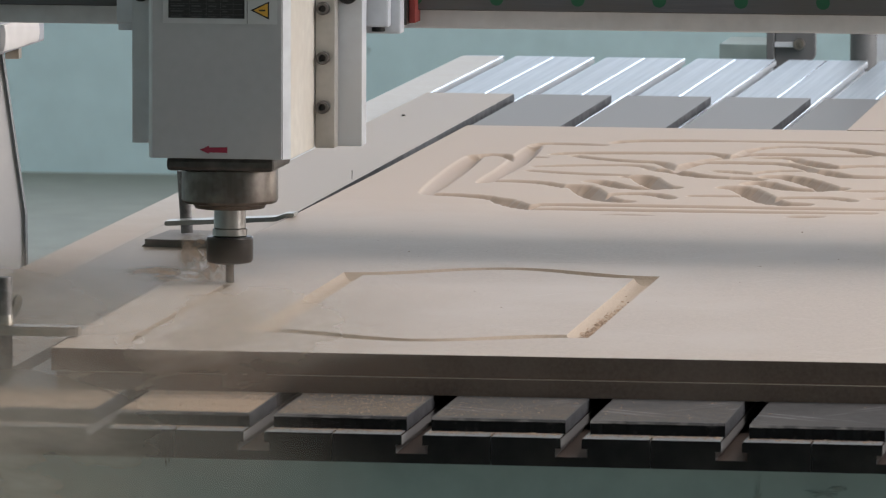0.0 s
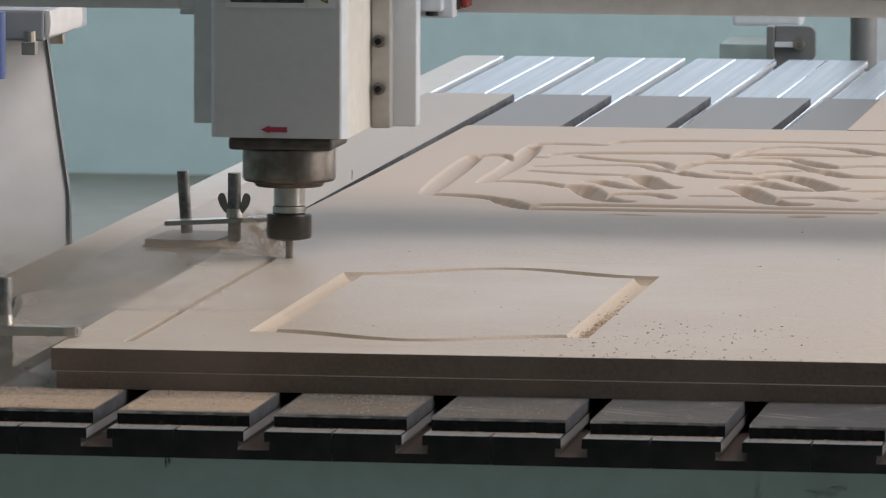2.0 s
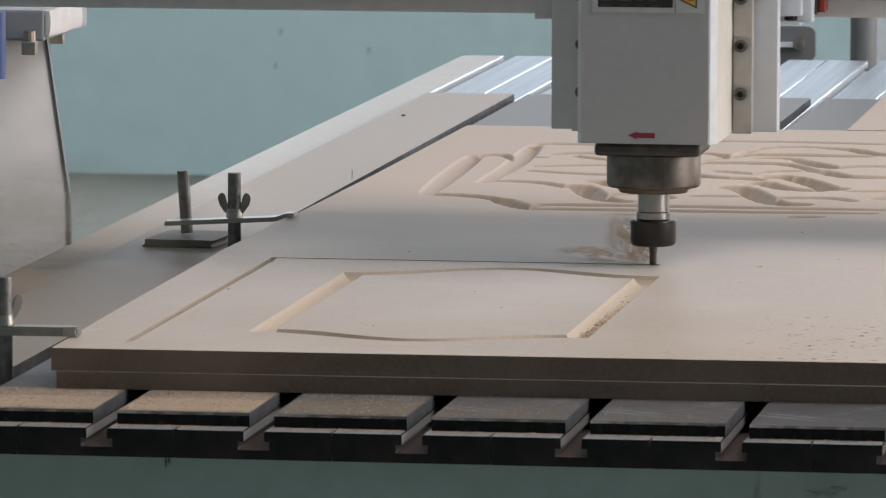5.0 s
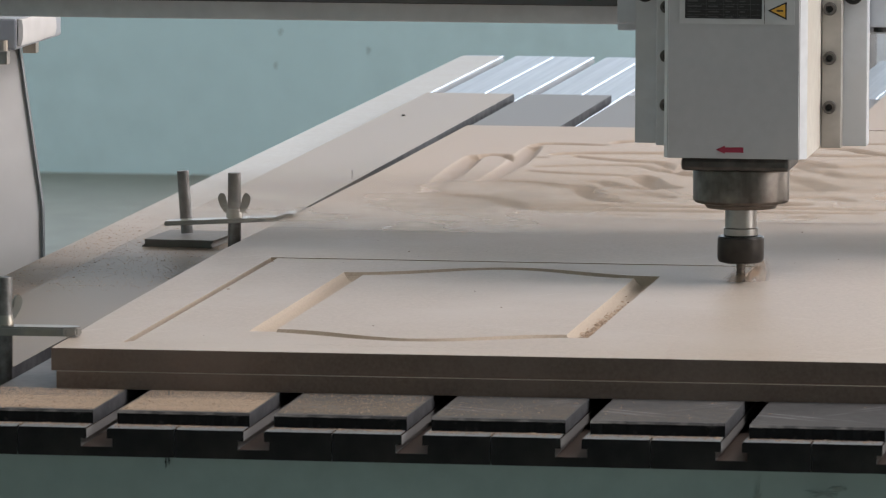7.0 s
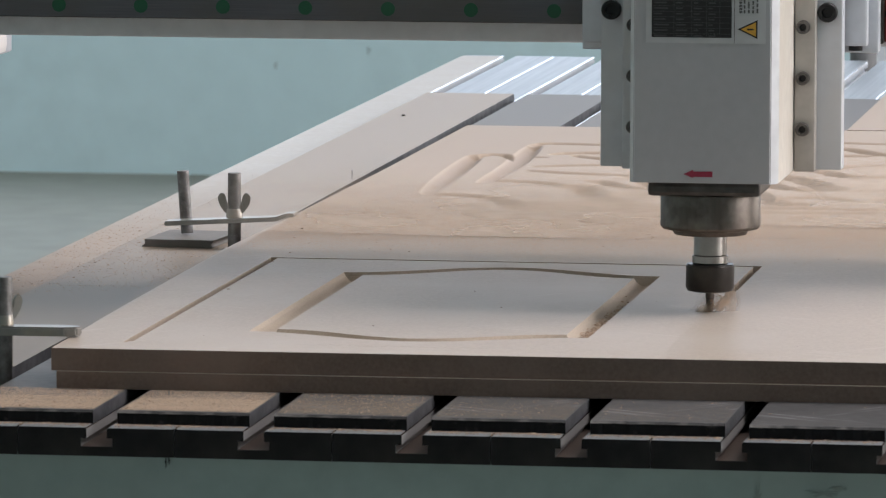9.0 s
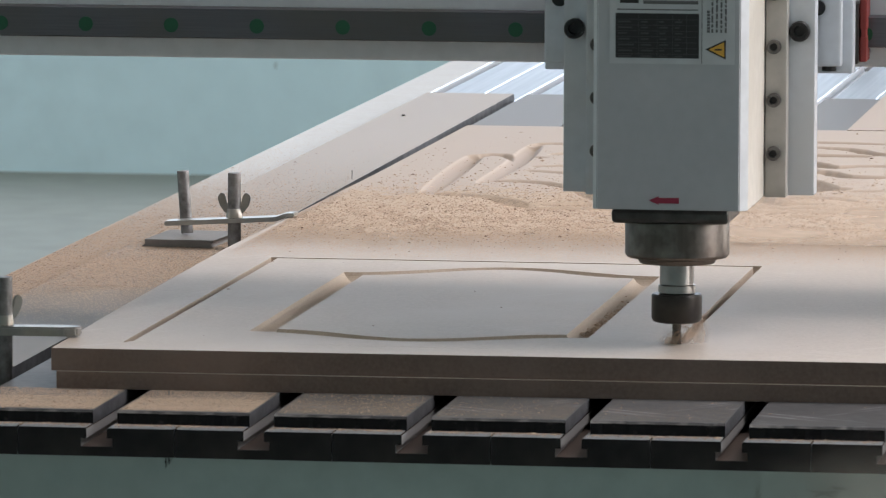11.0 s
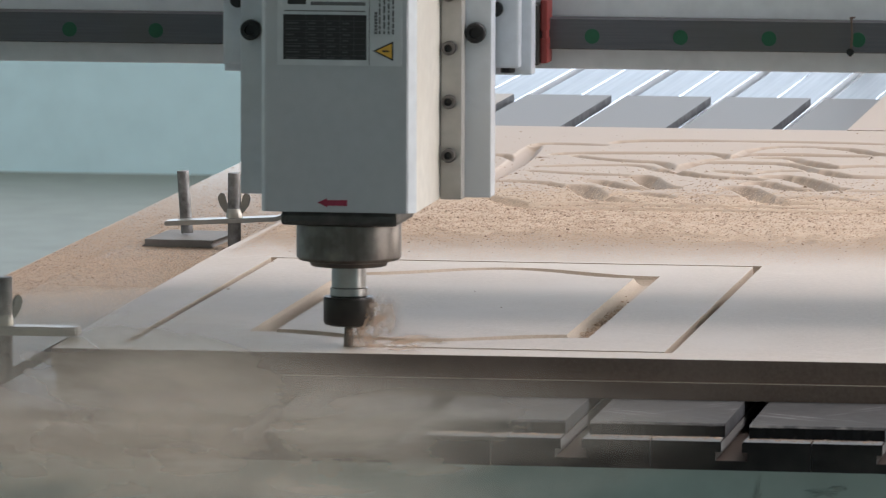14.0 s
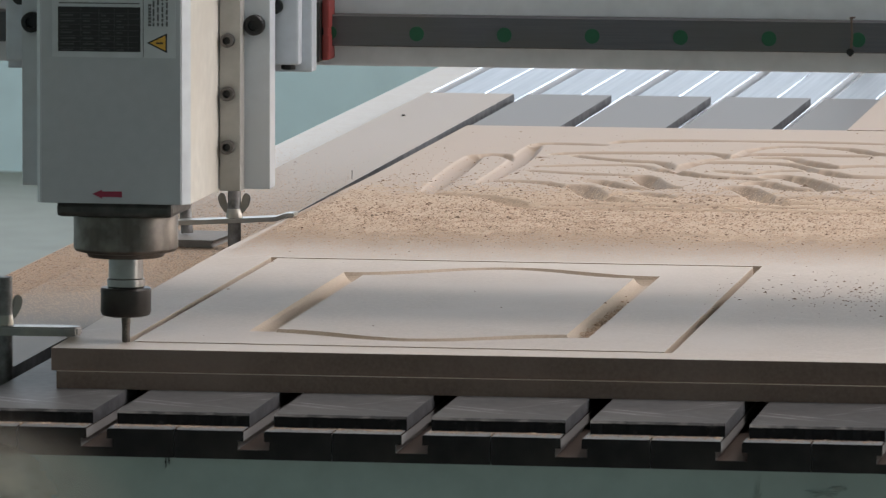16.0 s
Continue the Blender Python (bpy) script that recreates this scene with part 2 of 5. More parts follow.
def tube(bm, at, r0, r1, z0, z1, seg=40, axis="z", bevel=0.0):
    """A closed cylinder or cone from z0 to z1 along an axis through at."""
    res = bmesh.ops.create_cone(bm, cap_ends=True, segments=seg, radius1=r0, radius2=r1, depth=abs(z1 - z0))
    m = Matrix.Translation((0, 0, (z0 + z1) / 2))
    if axis == "y":
        m = Matrix.Rotation(radians(-90), 4, "X") @ m
    if axis == "x":
        m = Matrix.Rotation(radians(90), 4, "Y") @ m
    bmesh.ops.transform(bm, matrix=Matrix.Translation(at) @ m, verts=res["verts"])
    if bevel:
        rims = {e for v in res["verts"] for e in v.link_edges if any(len(f.verts) > 4 for f in e.link_faces)}
        bmesh.ops.bevel(bm, geom=list(rims), offset=bevel, segments=2, affect="EDGES")
    return bm


def lathe(bm, at, profile, seg=48):
    """A turned body: profile is (radius, z) from top to bottom."""
    rings = []
    for r, z in profile:
        rings.append([bm.verts.new((at[0] + r * math.cos(2 * math.pi * k / seg), at[1] + r * math.sin(2 * math.pi * k / seg), z)) for k in range(seg)])
    for a, b in zip(rings, rings[1:]):
        for k in range(seg):
            bm.faces.new((a[k], b[k], b[(k + 1) % seg], a[(k + 1) % seg]))
    bm.faces.new(rings[0])
    bm.faces.new(rings[-1][::-1])
    bmesh.ops.recalc_face_normals(bm, faces=bm.faces)
    return bm


def prism(bm, outline, lo, hi, axis="y", bevel=0.0):
    """Extrudes an outline of (a, b) along an axis; a, b are the two other axes in order."""
    def place(a, b, c):
        return {"x": (c, a, b), "y": (a, c, b), "z": (a, b, c)}[axis]
    lo_v = [bm.verts.new(place(a, b, lo)) for a, b in outline]
    hi_v = [bm.verts.new(place(a, b, hi)) for a, b in outline]
    n = len(outline)
    made = [bm.faces.new(lo_v), bm.faces.new(hi_v[::-1])]
    for k in range(n):
        made.append(bm.faces.new((lo_v[k], hi_v[k], hi_v[(k + 1) % n], lo_v[(k + 1) % n])))
    bmesh.ops.recalc_face_normals(bm, faces=made)
    if bevel:
        bmesh.ops.bevel(bm, geom=list({e for f in made for e in f.edges}), offset=bevel, segments=2, affect="EDGES")
    return bm


def part(name, bm, mats, parent=None, label="", smooth=False):
    me = bpy.data.meshes.new(name)
    if smooth:
        for f in bm.faces:
            f.smooth = True
        for e in bm.edges:
            if len(e.link_faces) == 2 and e.calc_face_angle(0) > radians(32):
                e.smooth = False
    bm.to_mesh(me)
    bm.free()
    for m in mats if isinstance(mats, (list, tuple)) else [mats]:
        me.materials.append(m)
    ob = new(name, me)
    ob.parent = parent
    if label:
        tagged(ob, label)
    return ob


def thing(name, label, category, group="", at=(0, 0, 0)):
    ob = new(name)
    ob.empty_display_size = 0.05
    ob.location = at
    return tagged(ob, label, category, group)


def nb():
    return bmesh.new()


# ---- hall ----
def hall():
    tagged(part("floor", box(nb(), -6, 5.2, -8, WALL_Y + 0.2, FLOOR_Z - 0.2, FLOOR_Z), FLOOR), "grey-green painted workshop floor", "floor", kind="structure")
    bm = nb()
    x0, x1, y0, y1 = -6.0, 5.2, WALL_Y, WALL_Y + 0.2
    wz0, wz1 = 0.2, 2.5
    box(bm, x0, x1, y0, y1, FLOOR_Z, wz0)
    box(bm, x0, x1, y0, y1, wz1, 3.6)
    for a, b in ((x0, -5.0), (4.0, x1)):
        box(bm, a, b, y0, y1, wz0, wz1)
    north = tagged(part("wall_north", bm, WALL), "pale teal painted wall below a long window", "wall", kind="structure")
    rnd = random.Random(17)
    for x, z in ((-1.726, -0.484), (-1.532, -0.522), (-1.736, -0.559)):
        out = [(x + 0.008 * rnd.uniform(0.3, 1.0) * math.cos(k * 0.63), z + 0.011 * rnd.uniform(0.3, 1.0) * math.sin(k * 0.63)) for k in range(10)]
        part("scuff", prism(nb(), out, WALL_Y - 0.002, WALL_Y - 0.0005, "y"), WALL_MARK, north, "small grey scuff on the paint")
    bm = nb()
    box(bm, 5.0, 5.2, -8, WALL_Y, 2.6, 3.6)
    box(bm, 5.0, 5.2, -8, -1.0, FLOOR_Z, 2.6)
    box(bm, 5.0, 5.2, 8.0, WALL_Y, FLOOR_Z, 2.6)
    tagged(part("wall_east", bm, WALL), "pale teal painted wall with a wide open gate", "wall", kind="structure")
    tagged(part("wall_west", box(nb(), -6.2, -6.0, -8, WALL_Y + 0.2, FLOOR_Z, 3.6), WALL), "pale teal painted workshop wall", "wall", kind="structure")
    tagged(part("wall_south", box(nb(), -6.2, 5.2, -8.2, -8.0, FLOOR_Z, 3.6), WALL), "pale teal painted workshop wall", "wall", kind="structure")
    bm = nb()
    for a, b, c, d in ((-6.2, 1.3, -8.2, WALL_Y + 0.2), (4.1, 5.2, -8.2, WALL_Y + 0.2), (1.3, 4.1, -8.2, -0.35), (1.3, 4.1, 1.95, WALL_Y + 0.2)):
        box(bm, a, b, c, d, 3.6, 3.8)
    tagged(part("ceiling", bm, CEILING), "white painted workshop ceiling with a skylight", "ceiling", kind="structure")


hall()

# ---- table ----
PITCH, TABLE_L, TABLE_X0, TABLE_N = 0.1, 3.278, -0.244, 13
PVC_T = 0.0085


def table():
    top = thing("router_table", "aluminium T-slot table of a wood router with grey PVC strips", "machine table")
    # one extrusion, its slot opening from 0 to 13 mm
    c = 0.0007
    outline = [(-0.0438, -c), (-0.0438 + c, 0), (-c, 0), (0, -c), (0, -0.0065), (-0.0035, -0.0065), (-0.0035, -0.0118), (0.0165, -0.0118), (0.0165, -0.0065), (0.013, -0.0065),
               (0.013, -c), (0.013 + c, 0), (0.0558 - c, 0), (0.0558, -c), (0.0558, -0.0178), (-0.0438, -0.0178)]
    bm = prism(nb(), outline, 0, TABLE_L)
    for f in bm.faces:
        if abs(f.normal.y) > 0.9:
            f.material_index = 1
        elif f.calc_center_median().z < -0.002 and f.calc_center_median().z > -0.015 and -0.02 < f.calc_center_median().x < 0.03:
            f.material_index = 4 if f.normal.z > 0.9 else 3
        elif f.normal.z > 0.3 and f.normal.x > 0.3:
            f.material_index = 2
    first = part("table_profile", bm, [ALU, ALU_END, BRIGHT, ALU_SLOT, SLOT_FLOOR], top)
    first.location.x = -0.2
    for k in range(1, TABLE_N):
        o = first.copy()
        scene.collection.objects.link(o)
        o.location.x = -0.2 + k * PITCH
    # PVC strips lie between the slots
    def strip(x0, x1, seed):
        """A sawn strip: its front edge is ragged and its corners are worn."""
        bm = nb()
        n = 34
        rows = []
        for k in range(n + 1):
            x = (x1 - x0) * k / n
            p = Vector((x * 190, seed, 0))
            y = 0.0216 + 0.0007 * noise.noise(p) + 0.0005 * noise.noise(p * 2.7)
            worn = 0.0008 + 0.0006 * abs(noise.noise(p * 1.3 + Vector((0, 0, 7))))
            foot = y + 0.0006 * noise.noise(p * 0.7 + Vector((0, 3, 0)))
            z = PVC_T - 0.0004 * abs(noise.noise(p * 0.9 + Vector((0, 5, 2))))
            rows.append([bm.verts.new(q) for q in ((x, foot, 0.0), (x, y, z - 0.0014), (x, y + worn * 2.2, z), (x, y + 0.012, PVC_T), (x, 2.634, PVC_T), (x, 2.634, 0.0))])
        for p, q in zip(rows, rows[1:]):
            for j in range(6):
                f = bm.faces.new((p[j], q[j], q[(j + 1) % 6], p[(j + 1) % 6]))
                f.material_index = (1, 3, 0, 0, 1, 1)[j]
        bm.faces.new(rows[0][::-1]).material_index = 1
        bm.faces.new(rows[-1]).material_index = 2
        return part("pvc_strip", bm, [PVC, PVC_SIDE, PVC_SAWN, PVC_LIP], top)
    o = strip(-0.187, -0.0985, 1.5)
    o.data.materials[0] = PVC_DUSTY
    tagged(o, "PVC strip coated with tan dust")
    o.location.x = -0.187
    for k in range(11):
        o = strip(0.0155, 0.1, 4.1 * k + 3.3)
        o.location.x = -0.0845 + k * PITCH
        o.location.y = 0.004 * math.sin(k * 2.3) if k > 3 else 0.0
    part("rim_plate", box(nb(), -0.2430, -0.2004, 0.03, TABLE_L - 0.02, 0.0002, 0.0010), RIM, top, "pale rim plate dusted with shavings")
    return top


def bed():
    top = thing("machine_bed", "grey-green painted steel bed under the router table", "machine frame")
    part("front_panel", box(nb(), -0.235, 1.05, 0.03, 0.06, FLOOR_Z + 0.1, -0.0185), BED, top, "stained painted steel panel")
    rnd = random.Random(9)
    for x, z, w, h in ((0.045, -0.0245, 0.0007, 0.0032), (0.047, -0.0235, 0.0006, 0.002), (0.462, -0.0345, 0.012, 0.0022), (0.470, -0.0315, 0.006, 0.0016), (0.420, -0.040, 0.003, 0.010)):
        n = 26
        ray = [rnd.uniform(0.25, 1.25) for k in range(n)]
        out = [(x + w * math.cos(2 * math.pi * k / n) * ray[k], z + h * math.sin(2 * math.pi * k / n) * ray[k]) for k in range(n)]
        part("stain", prism(nb(), out, 0.0292, 0.0299, "y"), STAIN if w > 0.001 else BLACK, top, "dark oil stain")
    part("side_panel", box(nb(), -0.235, -0.205, 0.0605, 3.2, FLOOR_Z + 0.1, -0.0185), BED, top)
    part("side_panel", box(nb(), 1.02, 1.05, 0.0605, 3.2, FLOOR_Z + 0.1, -0.0185), BED, top)
    part("rear_panel", box(nb(), -0.2045, 1.0195, 3.17, 3.2, FLOOR_Z + 0.1, -0.0185), BED, top)
    for x in (-0.235, 0.97):
        for y in (0.065, 3.09):
            part("foot", box(nb(), x + 0.002, x + 0.078, y, y + 0.08, FLOOR_Z, FLOOR_Z + 0.0995), BED, top)


table()
bed()

# ---- boards ----
Z1, Z2 = PVC_T + 0.0115, 0.0345          # top of the lower and of the upper board
GX0, GX1, GY0, GY1, GW = -0.0082, 0.3462, 0.1765, 0.7285, 0.0058   # centre line and width of the outline cut
CUT = 0.007
BX1 = 1.0


def quad(bm, pts, mat=0):
    f = bm.faces.new([bm.verts.new(p) for p in pts])
    f.material_index = mat
    return f


def sheet_edge(x):
    """Front and back edge of the upper board, which lies a little askew."""
    return 0.132 + 0.0187 * (x + 0.049), 1.929 + 0.018 * (x + 0.04)


EDGE_X = (-0.0500, -0.0535, -0.0556, -0.0505, -0.0450, -0.0425)


def left_edge(y):
    """The left edge is bowed a little."""
    return np.interp(y, (0.132, 0.40, 0.80, 1.05, 1.45, 1.93), EDGE_X)


def lower_board():
    x0, x1 = -0.046, BX1
    bm = nb()
    lo = [(x0, sheet_edge(x0)[0] - 0.0022), (x1, sheet_edge(x1)[0] - 0.0030), (x1, 1.92), (-0.038, 1.90)]
    prism(bm, lo, PVC_T + 0.0002, Z1 - 0.0003, "z")
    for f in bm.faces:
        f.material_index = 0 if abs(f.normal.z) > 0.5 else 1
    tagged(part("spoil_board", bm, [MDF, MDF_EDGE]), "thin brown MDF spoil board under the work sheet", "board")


def panel_loop(d, z, n=40):
    """The arched outline of the door's field, moved inwards by d."""
    x0, x1 = 0.0585 + d, 0.2848 - d
    def arch(u):
        return 0.5 - 0.5 * math.cos(2 * math.pi * u)
    pts = []
    for k in range(n):
        u = k / n
        pts.append((x0 + (x1 - x0) * u, 0.250 + d - 0.040 * arch(u), z))
    for k in range(n):
        u = k / n
        pts.append((x1, 0.250 + d + (0.6475 - 0.250 - 2 * d) * u, z))
    for k in range(n):
        u = 1 - k / n
        pts.append((x0 + (x1 - x0) * u, 0.6365 + 0.011 * u - d + 0.048 * arch(u), z))
    for k in range(n):
        u = 1 - k / n
        pts.append((x0, 0.250 + d + (0.6365 - 0.250 - 2 * d) * u, z))
    return pts


def rect_loop(x0, x1, y0, y1, z, n=40):
    pts = [(x0 + (x1 - x0) * k / n, y0, z) for k in range(n)]
    pts += [(x1, y0 + (y1 - y0) * k / n, z) for k in range(n)]
    pts += [(x1 - (x1 - x0) * k / n, y1, z) for k in range(n)]
    pts += [(x0, y1 - (y1 - y0) * k / n, z) for k in range(n)]
    return pts


# depth-driven brown stands in for shade inside the carving
MDF_CARVED = carved_mdf_shaded("carved_mdf_shaded", Z2 - 0.0003, Z2 - 0.0022, (0.375, 0.30, 0.24))


# strokes of the carved ornament: a start, an end, a bow, a width and a depth
STROKES = []


def ornament_depth(x, y):
    """Depth of the carving over arrays of places."""
    best = np.zeros_like(x)
    for pts, w, dep in STROKES:
        total = len(pts) - 1
        for i, ((ax, ay), (bx, by)) in enumerate(zip(pts, pts[1:])):
            dx, dy = bx - ax, by - ay
            t = np.clip(((x - ax) * dx + (y - ay) * dy) / (dx * dx + dy * dy), 0, 1)
            s = (i + t) / total
            # the cutter sinks in at the start and comes out at the end of each stroke
            r = 1.15 * w * (0.6 + 0.4 * np.sin(np.pi * np.clip(0.12 + 0.8 * s, 0, 1)))
            d = np.hypot(x - ax - dx * t, (y - ay - dy * t) * 0.62)
            cut = 150 * dep * r * np.minimum(np.clip(1 - d / r, 0, 1) ** 0.9, 0.85) * (r / (1.15 * w))
            best = np.maximum(best, cut)
    return best


def work_sheet():
    bm = nb()
    x0, x1 = left_edge(0.132), BX1
    f0, b0 = sheet_edge(x0)
    f1, b1 = sheet_edge(x1)
    zc = Z2 - CUT
    # outer faces
    xb = left_edge(b0)
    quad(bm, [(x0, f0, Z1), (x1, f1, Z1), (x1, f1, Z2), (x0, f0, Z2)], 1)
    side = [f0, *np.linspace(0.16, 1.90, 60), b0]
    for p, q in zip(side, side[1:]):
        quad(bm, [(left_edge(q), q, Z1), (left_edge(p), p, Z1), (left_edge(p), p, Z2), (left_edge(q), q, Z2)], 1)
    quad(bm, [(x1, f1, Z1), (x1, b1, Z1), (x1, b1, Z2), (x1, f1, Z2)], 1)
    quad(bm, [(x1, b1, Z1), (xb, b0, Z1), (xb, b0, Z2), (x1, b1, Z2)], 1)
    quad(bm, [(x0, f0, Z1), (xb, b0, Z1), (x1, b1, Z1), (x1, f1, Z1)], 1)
    # top round the outline cut
    hw = GW / 2
    ox0, ox1, oy0, oy1 = GX0 - hw, GX1 + hw, GY0 - hw, GY1 + hw
    ya = 1.10
    def fy(x):
        return sheet_edge(x)[0]
    quad(bm, [(x0, fy(x0), Z2), (ox0, fy(ox0), Z2), (ox0, ya, Z2), *((left_edge(y), y, Z2) for y in [ya, *np.linspace(1.05, 0.16, 24)])])
    quad(bm, [(ox0, fy(ox0), Z2), (ox1, fy(ox1), Z2), (ox1, oy0, Z2), (ox0, oy0, Z2)])
    quad(bm, [(ox0, oy1, Z2), (ox1, oy1, Z2), (ox1, ya, Z2), (ox0, ya, Z2)])
    quad(bm, [(ox1, fy(ox1), Z2), (x1, f1, Z2), (x1, ya, Z2), (ox1, ya, Z2)])
    # outline cut, door face, profiled groove and field, ring by ring
    rings = [(rect_loop(ox0, ox1, oy0, oy1, Z2), 2), (rect_loop(ox0, ox1, oy0, oy1, zc), 2),
             (rect_loop(GX0 + hw, GX1 - hw, GY0 + hw, GY1 - hw, zc), 2), (rect_loop(GX0 + hw, GX1 - hw, GY0 + hw, GY1 - hw, Z2), 0)]
    # a symmetrical cove, so its far and its near slope show alike
    for k in range(13):
        d, m = 0.0167 * k / 12, 0 if k == 12 else 2
        z = -0.0066 * math.sin(math.pi * k / 12) ** 0.7 if 0 < k < 12 else 0.0
        rings.append((panel_loop(d, Z2 + z), m))
    made = [[bm.verts.new(p) for p in r] for r, _ in rings]
    for (a, b), (_, m) in zip(zip(made, made[1:]), rings):
        n = len(a)
        for k in range(n):
            f = bm.faces.new((a[k], a[(k + 1) % n], b[(k + 1) % n], b[k]))
            f.material_index = m
    inner = made[-1]
    n = len(inner) // 4
    # the field in strips from front arch to back arch
    front = inner[0:n + 1]
    back = [inner[(3 * n - k) % (4 * n)] for k in range(n + 1)]
    for k in range(n):
        if k == 0:
            side = [inner[(4 * n - j) % (4 * n)] for j in range(1, n)]
            f = bm.faces.new([front[0], front[1], back[1], back[0], *side[::-1]])
        elif k == n - 1:
            f = bm.faces.new([front[k], *inner[n:2 * n + 1], back[k]])
        else:
            f = bm.faces.new((front[k], front[k + 1], back[k + 1], back[k]))
        f.material_index = 0
    # carved far part as a fine grid
    gx1 = 0.50
    nx, ny = 480, 420
    gl = left_edge(ya + (1.929 - ya) * np.linspace(0, 1, ny + 1))[:, None]
    gx = gl + (gx1 - gl) * np.linspace(0, 1, nx + 1)[None, :]
    gb = 1.929 + 0.018 * (gx + 0.04)
    gy = ya + (gb - ya) * np.linspace(0, 1, ny + 1)[:, None]
    gz = ornament_depth(gx, gy)
    gz[0], gz[-1], gz[:, 0], gz[:, -1] = 0, 0, 0, 0
    grid = [[bm.verts.new((gx[j, i], gy[j, i], Z2 - gz[j, i])) for i in range(nx + 1)] for j in range(ny + 1)]
    for j in range(ny):
        for i in range(nx):
            q = (grid[j][i], grid[j][i + 1], grid[j + 1][i + 1], grid[j + 1][i])
            f = bm.faces.new(q)
            f.smooth = True
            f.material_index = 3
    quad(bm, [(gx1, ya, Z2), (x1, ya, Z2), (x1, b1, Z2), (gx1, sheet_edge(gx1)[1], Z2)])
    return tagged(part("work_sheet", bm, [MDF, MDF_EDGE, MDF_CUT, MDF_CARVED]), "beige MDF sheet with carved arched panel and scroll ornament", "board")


def stroke(w, dep, *pts):
    # rounds the corners of the stroke once
    fine = [pts[0]]
    for p, q in zip(pts, pts[1:]):
        fine += [(0.72 * p[0] + 0.28 * q[0], 0.72 * p[1] + 0.28 * q[1]), (0.28 * p[0] + 0.72 * q[0], 0.28 * p[1] + 0.72 * q[1])]
    fine.append(pts[-1])
    STROKES.append((fine, w, dep))


def ornament():
    """Long scrolls of the carved border and the leaves inside it."""
    stroke(0.0092, 0.006, (0.011, 1.613), (0.016, 1.447), (0.023, 1.265))
    stroke(0.007, 0.0045, (0.015, 1.608), (0.019, 1.626), (0.035, 1.629), (0.051, 1.581))
    stroke(0.0088, 0.006, (0.048, 1.713), (0.052, 1.626), (0.056, 1.515), (0.054, 1.369))
    stroke(0.0068, 0.0046, (0.046, 1.730), (0.053, 1.749), (0.080, 1.749), (0.105, 1.741))
    stroke(0.005, 0.003, (0.056, 1.616), (0.072, 1.607))
    stroke(0.0078, 0.0052, (0.077, 1.642), (0.088, 1.656), (0.131, 1.664), (0.178, 1.673), (0.213, 1.674), (0.226, 1.636))
    stroke(0.007, 0.0046, (0.096, 1.629), (0.113, 1.609), (0.150, 1.583), (0.172, 1.581), (0.184, 1.555), (0.191, 1.524))
    stroke(0.0062, 0.0036, (0.077, 1.519), (0.099, 1.534), (0.145, 1.548), (0.165, 1.541), (0.178, 1.510))
    stroke(0.0092, 0.0056, (0.176, 1.510), (0.200, 1.492), (0.218, 1.458), (0.245, 1.442))
    stroke(0.0062, 0.0042, (0.077, 1.480), (0.108, 1.464), (0.138, 1.454), (0.160, 1.452))
    stroke(0.0108, 0.0064, (0.166, 1.438), (0.177, 1.440), (0.189, 1.389), (0.202, 1.350), (0.212, 1.346))
    stroke(0.0085, 0.0052, (0.139, 1.390), (0.148, 1.392), (0.163, 1.358), (0.179, 1.335), (0.200, 1.334))
    stroke(0.0112, 0.0064, (0.129, 1.346), (0.140, 1.338), (0.153, 1.284), (0.166, 1.241), (0.179, 1.224))
    stroke(0.007, 0.0044, (0.174, 1.223), (0.184, 1.220), (0.193, 1.217))
    stroke(0.0075, 0.0048, (0.163, 1.266), (0.178, 1.284), (0.200, 1.288), (0.214, 1.270), (0.221, 1.252))
    stroke(0.0072, 0.0046, (0.058, 1.380), (0.087, 1.380), (0.110, 1.364), (0.126, 1.335))
    stroke(0.008, 0.005, (0.026, 1.255), (0.059, 1.246), (0.080, 1.230), (0.099, 1.194))
    stroke(0.01, 0.0058, (0.089, 1.217), (0.102, 1.185), (0.119, 1.149))
    stroke(0.0072, 0.0044, (0.120, 1.154), (0.122, 1.174), (0.145, 1.183), (0.276, 1.183), (0.400, 1.182))
    stroke(0.0066, 0.0042, (0.124, 1.140), (0.151, 1.145), (0.280, 1.145), (0.392, 1.152))
    stroke(0.005, 0.0028, (0.182, 1.094), (0.200, 1.107), (0.223, 1.101))
    stroke(0.0078, 0.005, (0.113, 1.767), (0.120, 1.786), (0.164, 1.800), (0.208, 1.803))
    stroke(0.0062, 0.0042, (0.206, 1.802), (0.288, 1.806), (0.363, 1.791))
    stroke(0.0085, 0.0052, (0.197, 1.514), (0.200, 1.553), (0.208, 1.582), (0.232, 1.587), (0.256, 1.586), (0.275, 1.584), (0.293, 1.565), (0.310, 1.524))
    stroke(0.005, 0.0026, (0.205, 1.587), (0.215, 1.617), (0.231, 1.637))
    stroke(0.0088, 0.0056, (0.231, 1.649), (0.238, 1.667), (0.276, 1.675), (0.315, 1.671), (0.342, 1.670))
    stroke(0.0062, 0.004, (0.233, 1.672), (0.239, 1.726), (0.267, 1.760), (0.303, 1.750))
    stroke(0.0086, 0.0052, (0.298, 1.749), (0.324, 1.736), (0.345, 1.693), (0.373, 1.676))
    stroke(0.0064, 0.004, (0.251, 1.636), (0.279, 1.641), (0.294, 1.610))
    stroke(0.0098, 0.0058, (0.289, 1.614), (0.304, 1.589), (0.320, 1.559), (0.335, 1.562))
    stroke(0.007, 0.0044, (0.325, 1.565), (0.348, 1.575), (0.381, 1.576))
    stroke(0.006, 0.0036, (0.264, 1.488), (0.278, 1.513), (0.299, 1.517))
